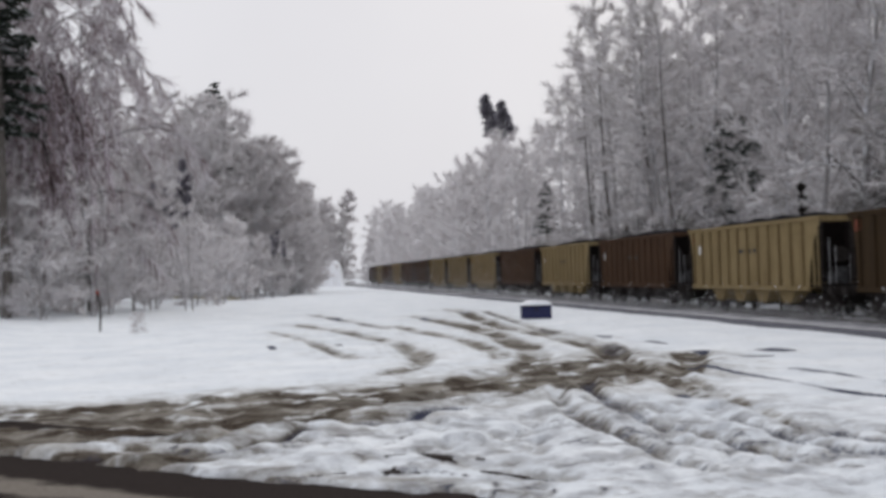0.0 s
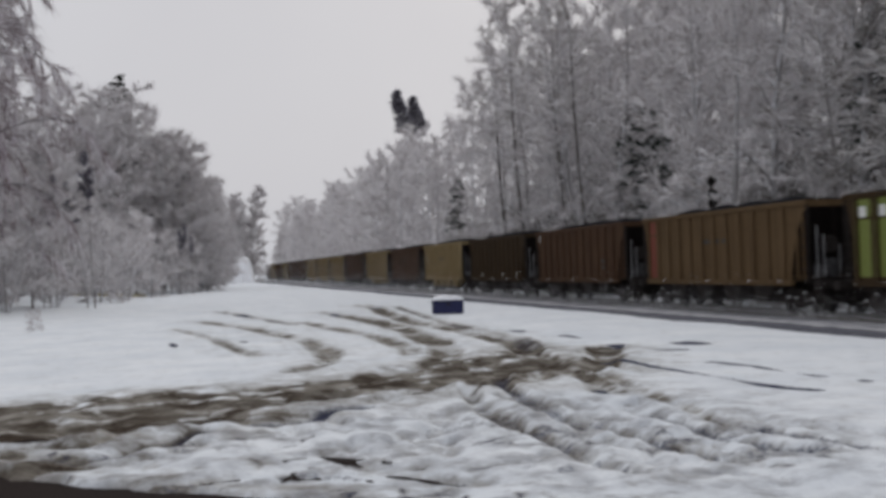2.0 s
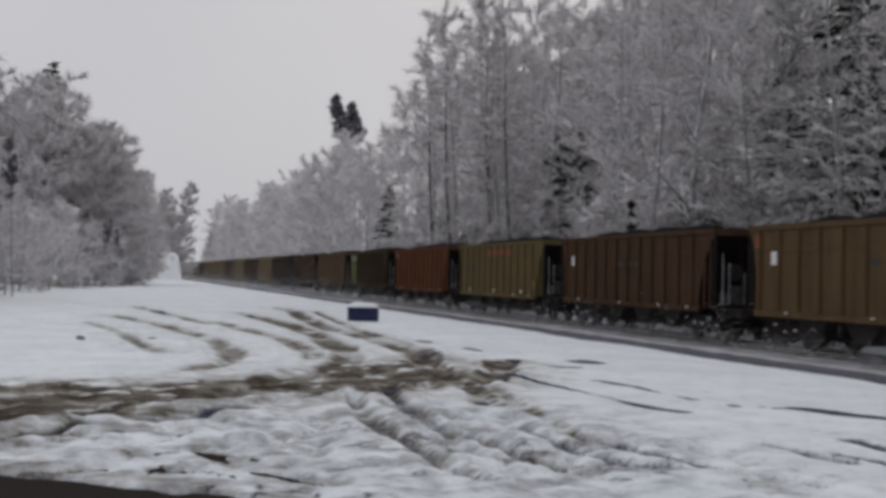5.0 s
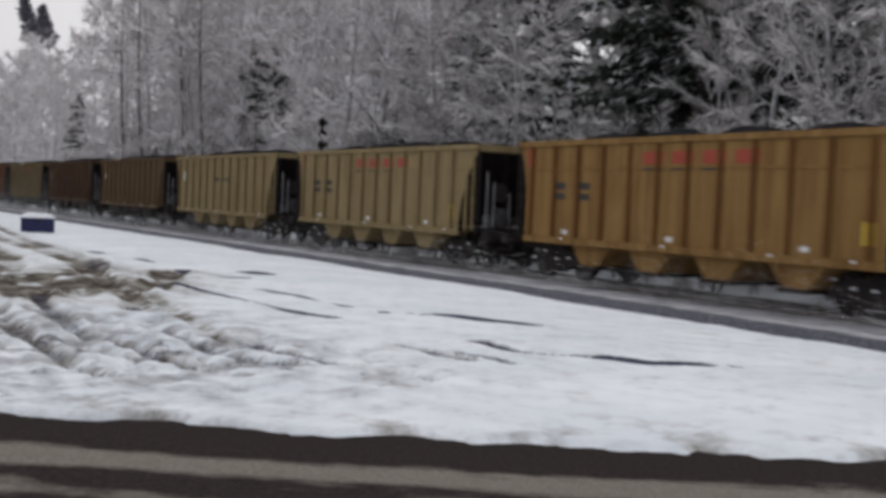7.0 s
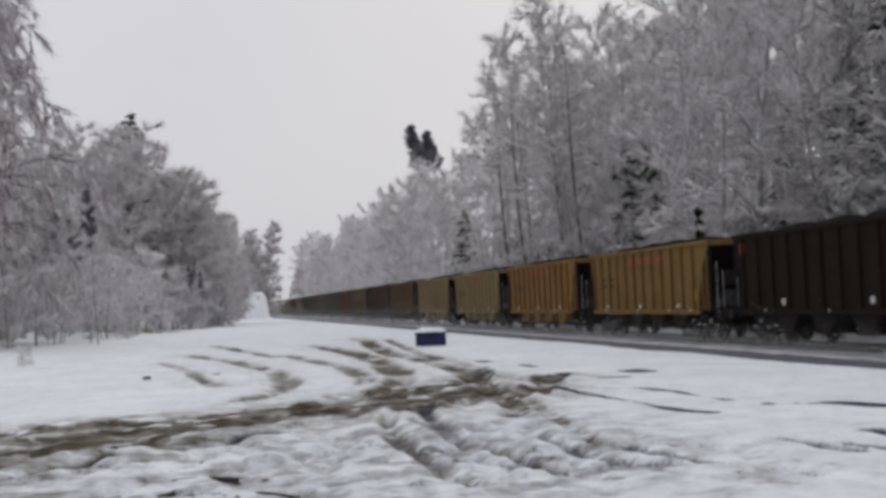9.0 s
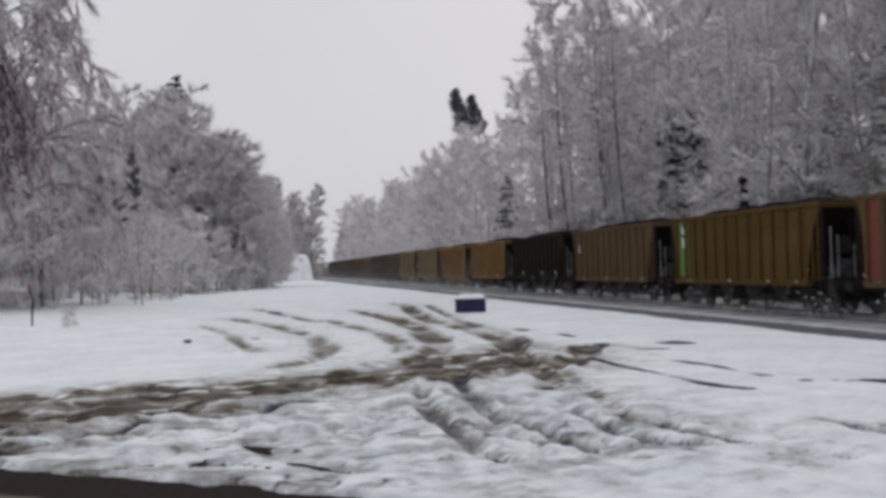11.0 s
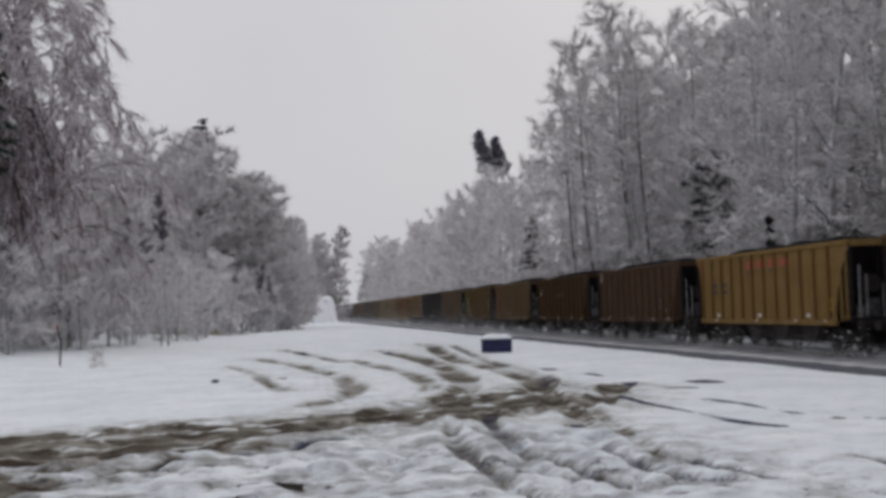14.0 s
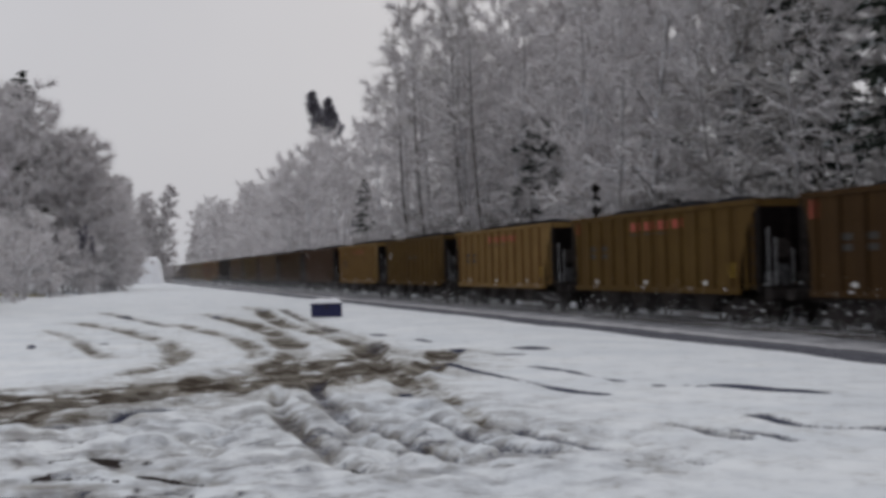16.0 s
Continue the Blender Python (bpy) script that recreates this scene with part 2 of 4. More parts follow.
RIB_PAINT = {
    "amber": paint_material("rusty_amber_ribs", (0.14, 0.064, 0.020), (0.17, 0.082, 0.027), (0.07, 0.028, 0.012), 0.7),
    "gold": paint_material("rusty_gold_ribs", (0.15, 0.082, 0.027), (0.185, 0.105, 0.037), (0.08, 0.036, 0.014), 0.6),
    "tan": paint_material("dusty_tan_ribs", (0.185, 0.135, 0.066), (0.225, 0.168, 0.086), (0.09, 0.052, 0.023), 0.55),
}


# ---- mesh helpers ----
def mesh_of(name, verts, faces, material, smooth=False):
    me = bpy.data.meshes.new(name)
    me.from_pydata(verts, [], faces)
    me.materials.append(material)
    if smooth:
        me.polygons.foreach_set("use_smooth", [True] * len(me.polygons))
    me.update()
    return me


def part(name, bm, material, parent=None, label=""):
    """Links a bmesh, or a mesh that is ready, as one object under its thing."""
    if isinstance(bm, bmesh.types.BMesh):
        bmesh.ops.recalc_face_normals(bm, faces=bm.faces)
        me = bpy.data.meshes.new(name)
        bm.to_mesh(me)
        bm.free()
        me.materials.append(material)
    else:
        me = bm
    ob = new(name, me)
    if parent:
        ob.parent = parent
    return tagged(ob, label)


def thing(name, label, category, group="", kind=""):
    return tagged(new(name), label, category, group, kind)


def add_box(bm, x0, y0, z0, x1, y1, z1, bevel=0.0):
    m = Matrix.LocRotScale(((x0 + x1) / 2, (y0 + y1) / 2, (z0 + z1) / 2), None, (abs(x1 - x0), abs(y1 - y0), abs(z1 - z0)))
    made = bmesh.ops.create_cube(bm, size=1, matrix=m)
    if bevel:
        edges = list({e for v in made["verts"] for e in v.link_edges})
        bmesh.ops.bevel(bm, geom=edges, offset=bevel, segments=2, affect="EDGES")
    return bm


def box(x0, y0, z0, x1, y1, z1, bevel=0.0):
    return add_box(bmesh.new(), x0, y0, z0, x1, y1, z1, bevel)


def add_rod(bm, a, b, r, n=8, r2=None):
    a, b = Vector(a), Vector(b)
    q = (b - a).to_track_quat("Z", "Y")
    m = Matrix.LocRotScale((a + b) / 2, q, None)
    bmesh.ops.create_cone(bm, cap_ends=True, segments=n, radius1=r, radius2=r if r2 is None else r2, depth=(b - a).length, matrix=m)
    return bm


def rod(a, b, r, n=8, r2=None):
    return add_rod(bmesh.new(), a, b, r, n, r2)


def prism(outline, x0, x1):
    """An outline in (y, z), drawn out along x."""
    bm = bmesh.new()
    a = [bm.verts.new((x0, y, z)) for y, z in outline]
    b = [bm.verts.new((x1, y, z)) for y, z in outline]
    bm.faces.new(a)
    bm.faces.new(b[::-1])
    for i in range(len(a)):
        j = (i + 1) % len(a)
        bm.faces.new((a[i], b[i], b[j], a[j]))
    return bm


def lattice(x, y, seed):
    """Value noise on numpy grids, -1 to 1."""
    def corner(i, j):
        v = np.sin(i * 127.1 + j * 311.7 + seed * 74.7) * 43758.5453
        return (v - np.floor(v)) * 2 - 1
    i, j = np.floor(x), np.floor(y)
    u, v = x - i, y - j
    u, v = u * u * (3 - 2 * u), v * v * (3 - 2 * v)
    return (corner(i, j) * (1 - u) + corner(i + 1, j) * u) * (1 - v) + (corner(i, j + 1) * (1 - u) + corner(i + 1, j + 1) * u) * v


def fractal(x, y, seed, octaves=4):
    out, amp = 0, 1.0
    for k in range(octaves):
        out = out + amp * lattice(x * 2 ** k, y * 2 ** k, seed + k)
        amp *= 0.5
    return out / 2


# ---- the lie of the land ----
TRACK_X, TRACK_SLOPE, RAIL_Z = 18.07, math.tan(radians(-2.29)), -0.24
TRACK_TURN = 2.29
CENTRE = 1.58  # from the cars' near faces to the middle of the track


def face_x(y):
    return TRACK_X + TRACK_SLOPE * y


def track_pose(s, z=RAIL_Z):
    """A pose on the track, s metres along it, with y along the track."""
    y = s * math.cos(radians(TRACK_TURN))
    return pose(face_x(y) + CENTRE, y, z, 0, 0, TRACK_TURN)


def road_edge(u):
    return 8.5 + 0.011 * (u + 2) ** 2 * np.where(u > -2, 0.4, 1.0)


# wheel ruts: control points, half width, depth, mud, and dark blue-grey tone
RUTS = [
    ([(-12, 18.6), (-8, 18.2), (-4.5, 18.4), (-3.4, 19.0), (-2.2, 19.4), (-0.9, 19.6), (0.5, 20.3), (2.0, 21.5), (3.6, 23.3), (4.4, 24.5)], 0.62, 0.05, 0.78, 0),
    ([(-12, 17.4), (-8, 17.2), (-4.1, 17.0), (-3.0, 17.2), (-2.0, 17.7), (-0.8, 18.2), (0.1, 18.8), (1.3, 19.2), (2.6, 20.0), (3.6, 21.4)], 0.80, 0.06, 0.98, 0),
    ([(0.1, 18.2), (0.6, 18.0), (1.7, 17.8), (2.6, 18.3), (3.6, 19.4), (4.5, 20.4), (5.4, 22.6), (6.1, 24.6)], 0.34, 0.09, 1.0, 0),
    ([(-12, 15.6), (-7, 15.2), (-3.7, 15.3), (-3.1, 15.7), (-2.5, 16.1), (-1.7, 16.4)], 0.55, 0.08, 1.15, 0),
    ([(-10, 13.9), (-6, 13.5), (-4.6, 13.4), (-3.7, 13.8)], 0.36, 0.05, 1.0, 0),
    ([(-9, 16.3), (-5, 16.2), (-2.5, 16.9), (-1.0, 17.4), (0.3, 17.9)], 0.40, 0.04, 0.92, 0),
    ([(-6, 13.6), (-3.3, 13.4), (-2.7, 13.3), (-2.4, 13.9), (-2.1, 14.3), (-1.7, 15.0)], 0.15, 0.07, 0.75, 0.4),
    ([(-6, 14.6), (-3.5, 14.4), (-3.0, 14.2), (-2.5, 15.3)], 0.13, 0.05, 0.75, 0),
    ([(-8, 12.9), (-5.5, 12.5), (-4.2, 12.9), (-2.9, 12.9)], 0.22, 0.05, 0.85, 0),
    ([(4.9, 62), (4.97, 57.6), (4.43, 45.3), (4.42, 38.0), (4.88, 32.7), (4.8, 28.2), (4.44, 24.7), (3.9, 23.0)], 0.36, 0.06, 0.60, 0.2),
    ([(2.4, 53), (2.6, 50.5), (3.1, 44.5), (3.5, 37.7), (3.4, 31.7), (3.1, 26.6), (2.4, 23.2), (1.4, 21.6)], 0.36, 0.06, 0.60, 0.2),
    ([(5.9, 56), (5.2, 39.5), (5.3, 33.4), (5.2, 29.0), (5.0, 26.0)], 0.22, 0.04, 0.48, 0.3),
    ([(1.0, 43.7), (1.6, 38.7), (2.2, 33.8), (2.4, 28.0), (2.2, 25.4)], 0.24, 0.04, 0.46, 0.1),
    ([(-2.2, 60.5), (-1.2, 53.9), (-0.1, 47.1), (0.7, 42)], 0.22, 0.04, 0.42, 0.3),
    ([(-2.9, 49), (-1.6, 43.8), (-0.7, 40.1), (0.0, 35.9), (0.45, 31.7), (0.65, 27.9), (0.45, 25.0), (-0.3, 22.6)], 0.30, 0.06, 0.48, 0.1),
    ([(-3.25, 42.4), (-2.1, 36.3), (-1.4, 30.8), (-0.8, 27.7)], 0.22, 0.05, 0.40, 0.2),
    ([(5.0, 28.4), (4.6, 25.6), (4.3, 23.2), (4.05, 20.6), (3.75, 17.8), (3.6, 16.5)], 0.24, 0.07, 0.70, 0),
    ([(4.35, 20.2), (4.1, 17.6), (3.94, 15.8), (3.78, 13.8), (3.7, 12.9)], 0.12, 0.05, 0.48, 0.1),
    ([(2.7, 19.2), (2.4, 17.9), (2.37, 15.3), (2.41, 13.9), (2.59, 12.8), (2.7, 11.7), (2.9, 10.8)], 0.12, 0.08, 0.42, 0.36),
    ([(2.1, 18.6), (1.8, 17.4), (1.65, 15.1), (1.7, 13.4), (1.72, 12.1), (1.8, 11.2), (1.95, 10.6)], 0.13, 0.08, 0.46, 0.30),
    ([(2.1, 16.9), (2.24, 15.4), (2.3, 13.4)], 0.10, 0.05, 0.35, 0.3),
    ([(3.2, 14.2), (3.3, 13.2), (3.32, 12.2), (3.45, 11.6), (3.5, 11.35), (3.75, 11.15)], 0.11, 0.06, 0.30, 0.40),
    ([(3.9, 12.6), (3.96, 11.75), (4.13, 11.15), (4.28, 10.8), (4.6, 10.35), (4.8, 10.0)], 0.11, 0.05, 0.25, 0.42),
    ([(5.55, 12.5), (5.7, 11.95), (5.65, 11.35), (5.73, 11.1)], 0.13, 0.05, 0.28, 0.45),
    ([(5.95, 11.6), (6.02, 11.26), (6.15, 10.9)], 0.11, 0.05, 0.25, 0.5),
    ([(6.8, 12.8), (6.75, 12.2), (6.87, 11.7), (7.2, 11.4), (7.5, 11.05)], 0.13, 0.05, 0.25, 0.55),
    ([(7.45, 11.1), (7.8, 10.72), (8.35, 10.6)], 0.17, 0.05, 0.0, 1.1),
    ([(5.1, 21.6), (5.3, 20.5), (5.46, 18.9), (5.63, 17.4), (5.73, 16.2), (6.0, 15.6)], 0.11, 0.04, 0.0, 0.95),
    ([(6.55, 20.4), (6.74, 19.3), (6.8, 18.1), (6.87, 17.1)], 0.09, 0.03, 0.0, 0.9),
    ([(8.03, 16.1), (8.19, 15.6), (8.35, 15.2), (8.7, 14.8)], 0.17, 0.03, 0.0, 1.1),
    ([(-0.5, 13.1), (-0.17, 12.0), (0.14, 11.4), (0.6, 10.7)], 0.11, 0.03, 0.42, 0.16),
    ([(-1.4, 15.3), (-0.6, 15.4), (-0.2, 16.2), (0.3, 16.3)], 0.13, 0.06, 0.45, 0.72),
]
# spots: middle, half sizes, turn in degrees; coloured dark blue-grey
SPOTS = [
    ((7.9, 25.0), 0.40, 0.55, 0), ((7.05, 23.5), 0.30, 0.22, 0), ((6.35, 25.2), 0.18, 0.6, 10), ((5.95, 32.3), 0.26, 0.75, 0), ((6.5, 29.0), 0.14, 0.9, 0),
    ((7.19, 16.5), 0.15, 0.14, 0), ((7.6, 16.45), 0.10, 0.14, 0), ((7.72, 16.2), 0.12, 0.12, 0), ((8.73, 10.4), 0.14, 0.12, 0),
    ((-0.63, 15.2), 0.22, 0.16, 0), ((-0.97, 15.0), 0.15, 0.2, 0), ((-0.78, 11.8), 0.22, 0.2, 0), ((-0.35, 12.7), 0.16, 0.22, 30),
    ((1.37, 10.9), 0.13, 0.12, 0), ((1.28, 10.2), 0.12, 0.12, 0), ((1.1, 11.1), 0.10, 0.08, 0), ((0.4, 10.95), 0.2, 0.12, -20), ((0.72, 10.7), 0.08, 0.08, 0),
    ((1.73, 16.0), 0.14, 0.6, 0), ((0.1, 16.1), 0.18, 0.3, 0), ((-2.88, 32.8), 0.14, 1.0, 4), ((-1.1, 33.3), 0.12, 0.5, 0), ((-2.26, 12.9), 0.24, 0.24, 0),
    ((-0.59, 11.65), 0.22, 0.14, 0), ((0.03, 16.4), 0.3, 0.14, 10), ((3.6, 17.0), 0.16, 0.5, 0), ((2.6, 50.5), 0.3, 1.2, 0), ((5.0, 57), 0.35, 1.6, 0), ((-1.0, 53), 0.25, 1.5, 12),
]


def along_rut(points, n=60):
    """Points of a smooth line through the control points."""
    p = [Vector((*q, 0)) for q in points]
    p = [p[0] * 2 - p[1]] + p + [p[-1] * 2 - p[-2]]
    out, per = [], max(4, n // (len(p) - 3))
    for i in range(1, len(p) - 2):
        a, b, c, d = p[i - 1:i + 3]
        for k in range(per):
            t = k / per
            out.append(0.5 * (2 * b + (c - a) * t + (2 * a - 5 * b + 4 * c - d) * t * t + (3 * b - 3 * c + d - a) * t ** 3))
    return np.array([(v.x, v.y) for v in out + [p[-2]]])


def rut_distance(x, y, line):
    best = np.full(x.shape, 1e9)
    for a, b in zip(line[:-1], line[1:]):
        d = b - a
        k = np.clip(((x - a[0]) * d[0] + (y - a[1]) * d[1]) / (d @ d), 0, 1)
        best = np.minimum(best, (x - a[0] - k * d[0]) ** 2 + (y - a[1] - k * d[1]) ** 2)
    return np.sqrt(best)


def lie(x, y):
    """Height of the ground away from ruts and road."""
    off = x - (TRACK_X + TRACK_SLOPE * y)
    z = 0.05 * fractal(x * 0.22, y * 0.22, 3)
    z = z - 0.12 * np.clip((off + 9) / 4, 0, 1) - 0.65 * np.clip((off + 4.6) / 0.5, 0, 1) * np.clip((9.0 - off) / 3.0, 0, 1)
    z = z + np.clip((off - 7.5) / 18, 0, 1) * 2.2 + np.clip((off - 20) / 120, 0, 1) * 12
    left = np.clip((-9 - x) / 12, 0, 1) * np.clip((y - 25) / 25, 0, 1)
    return z + left * 0.7


def spacing(spans):
    """Grid lines: (end, step) spans, one after another."""
    out = [spans[0][0]]
    for end, step in spans[1:]:
        n = max(1, round((end - out[-1]) / step))
        out += list(np.linspace(out[-1], end, n + 1)[1:])
    return np.array(out)


def make_ground():
    xs = spacing([(-900, 0), (-300, 150), (-80, 20), (-24, 3), (-7, 0.35), (-4, 0.12), (9, 0.062), (13, 0.15), (24, 0.3), (60, 2), (200, 14), (900, 140)])
    ys = spacing([(-300, 0), (-40, 40), (-4, 2), (8, 0.25), (20, 0.056), (30, 0.10), (60, 0.22), (90, 0.6), (140, 2.5), (320, 9), (1500, 120)])
    x, y = np.meshgrid(xs, ys)
    z, mud, worn = lie(x, y), np.zeros_like(x), np.zeros_like(x)
    blue_grey = np.zeros_like(x)
    near = np.clip((70 - np.hypot(x, y)) / 30, 0, 1)
    warp = 0.9 * fractal(x * 0.9, y * 0.55, 11, 5)
    patchy = fractal(x * 1.1, y * 0.5, 63, 4)
    for line, half, deep, dirt, bare in RUTS:
        q = along_rut(line)
        a, b = q.min(0) - 3, q.max(0) + 3
        inside = (x > a[0]) & (x < b[0]) & (y > a[1]) & (y < b[1])
        d = np.abs(rut_distance(x[inside], y[inside], q) + warp[inside] * min(0.22, half * 0.55))
        floor_of = np.clip(1.35 - d / half, 0, 1)
        floor_of = floor_of * floor_of * (3 - 2 * floor_of)
        lip = np.exp(-((d - half * 1.7) / (half * 0.5 + 0.07)) ** 2)
        z[inside] += -deep * floor_of + 0.35 * deep * lip
        worn[inside] = np.maximum(worn[inside], np.clip((half * 1.2 + 0.22 - d) / 0.3, 0, 1))
        broken = np.clip(0.88 + 0.9 * patchy[inside], 0.4, 1.1) if half < 0.4 else np.clip(0.95 + 0.4 * patchy[inside], 0.6, 1.1)
        mud[inside] = np.maximum(mud[inside], 1.15 * dirt * np.clip(1.65 - d / half, 0, 1) * broken)
        halo = (0.45 if half > 0.4 else 0.26) * dirt * np.clip(1.5 - d / (half * 2.6 + 0.2), 0, 1)
        mud[inside] = np.maximum(mud[inside], halo)
        blue_grey[inside] = np.maximum(blue_grey[inside], 1.25 * bare * np.clip(1.6 - d / max(half, 0.085), 0, 1) * np.clip(0.95 + 1.0 * patchy[inside], 0.25, 1.1))
    churn = fractal(x * 1.7, y * 1.7, 21, 5)
    small = fractal(x * 2.6 + 5, y * 2.6, 41, 4)
    u, d = x * 0.852 - y * 0.524, x * 0.524 + y * 0.852
    kerbside = np.clip((d - road_edge(u) - 0.1) / 1.6, 0, 1)
    # trodden, lumpy snow between the road and the ruts: soft pads parted by creases
    chaos = np.clip((18.2 - y) / 3, 0, 1) * np.clip((y - 8) / 2, 0, 1) * np.clip((6.2 - x) / 2.5, 0.12, 1)
    pads = np.abs(fractal(x * 0.75 + 0.25 * churn, y * 0.62 + 0.25 * small, 87, 4))
    crumbs = np.abs(fractal(x * 2.1 + 0.3 * small, y * 1.8, 93, 3))
    lift = np.clip(pads * 3.2, 0, 1) ** 0.6 * 0.13 + np.clip(crumbs * 3, 0, 1) ** 0.7 * 0.045 - 0.09
    z += near * chaos * (1 - 0.85 * worn) * (0.35 + 0.65 * kerbside) * lift
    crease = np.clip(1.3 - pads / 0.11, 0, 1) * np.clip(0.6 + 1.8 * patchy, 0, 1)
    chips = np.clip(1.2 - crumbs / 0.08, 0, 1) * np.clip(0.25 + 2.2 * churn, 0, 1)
    # darker blue-grey along creases and between crumbs
    blue_grey = np.maximum(blue_grey, chaos * np.clip((17.5 - y) / 3, 0, 1) * np.maximum(0.42 * crease, 0.55 * chips))
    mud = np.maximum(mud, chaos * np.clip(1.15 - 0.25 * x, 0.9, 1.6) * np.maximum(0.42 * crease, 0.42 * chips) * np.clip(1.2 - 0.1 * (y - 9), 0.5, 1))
    # crumbled lumps along the muddy band
    band = np.clip(mud * 1.3, 0, 1) * np.clip((30 - y) / 6, 0, 1)
    z += near * (0.10 * band * churn + 0.05 * band * small + 0.016 * fractal(x * 1.1, y * 1.1, 5))
    mud -= band * 0.85 * np.clip(small * 1.8 - 0.12, 0, 1)
    for (cx, cy), a, b, turn in SPOTS:
        c, s = math.cos(radians(turn)), math.sin(radians(turn))
        p, q = (x - cx) * c + (y - cy) * s, -(x - cx) * s + (y - cy) * c
        k = np.clip(1.3 - np.sqrt((p / a) ** 2 + (q / b) ** 2) + 0.7 * churn + 0.5 * small, 0, 1)
        blue_grey = np.maximum(blue_grey, k * (0.40 if cy < 17 and cx < 7 else 1.0))
        z -= 0.02 * k
    inside = np.clip((road_edge(u) + 0.16 * churn + 0.2 * small - d) / 0.2, 0, 1) * np.clip((d - 0.6 - 0.3 * churn) / 0.25, 0, 1)
    z = z * (1 - inside) - inside * 0.22
    verge = np.clip(1 - (d - road_edge(u)) / 1.1, 0, 1)
    mud = np.maximum(mud, verge * np.clip(0.10 + 0.7 * small + 0.3 * churn, 0, 0.55))
    ny, nx = x.shape
    k = np.arange(nx * ny).reshape(ny, nx)
    faces = np.stack([k[:-1, :-1], k[:-1, 1:], k[1:, 1:], k[1:, :-1]], -1).reshape(-1, 4)
    me = mesh_of("ground", np.stack([x, y, z], -1).reshape(-1, 3).tolist(), faces.tolist(), GROUND, True)
    for name, values in (("mud", mud), ("blue_grey_mask", blue_grey), ("trodden", chaos)):
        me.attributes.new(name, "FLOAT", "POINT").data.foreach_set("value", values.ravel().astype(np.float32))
    tagged(new("ground", me), "snow-covered turnout with muddy wheel ruts and slush", "ground", kind="structure")


def make_road():
    us = np.linspace(-70, 70, 400)
    ds = np.linspace(0.2, 10.5, 70)
    u, d = np.meshgrid(us, ds)
    d = d + (road_edge(u) - 8.5) * np.clip((d - 2) / 6, 0, 1)
    x, y = u * 0.852 + d * 0.524, -u * 0.524 + d * 0.852
    e = road_edge(u) - d
    z = -0.03 + 0.012 * fractal(u * 0.3, d * 3, 8) - 0.02 * np.clip(np.abs(e - 4) / 4, 0, 1)
    slush = 1.0 * np.exp(-((e - 1.3) / 0.34) ** 2) + 0.45 * np.exp(-((e - 2.3) / 0.5) ** 2) + 0.7 * np.exp(-((e - 4.2) / 0.4) ** 2) + 0.5 * np.exp(-((e + 0.2) / 0.2) ** 2) - 0.3 * np.exp(-((e - 0.4) / 0.2) ** 2)
    ny, nx = x.shape
    k = np.arange(nx * ny).reshape(ny, nx)
    faces = np.stack([k[:-1, :-1], k[:-1, 1:], k[1:, 1:], k[1:, :-1]], -1).reshape(-1, 4)
    me = mesh_of("road", np.stack([u, d, z], -1).reshape(-1, 3).tolist(), faces.tolist(), ROAD, True)
    me.attributes.new("slush", "FLOAT", "POINT").data.foreach_set("value", slush.ravel().astype(np.float32))
    ob = tagged(new("road", me), "wet dark asphalt road with strips of brown slush", "road", kind="structure")
    ob.matrix_world = Matrix(((0.852, 0.524, 0, 0), (-0.524, 0.852, 0, 0), (0, 0, 1, 0), (0, 0, 0, 1)))


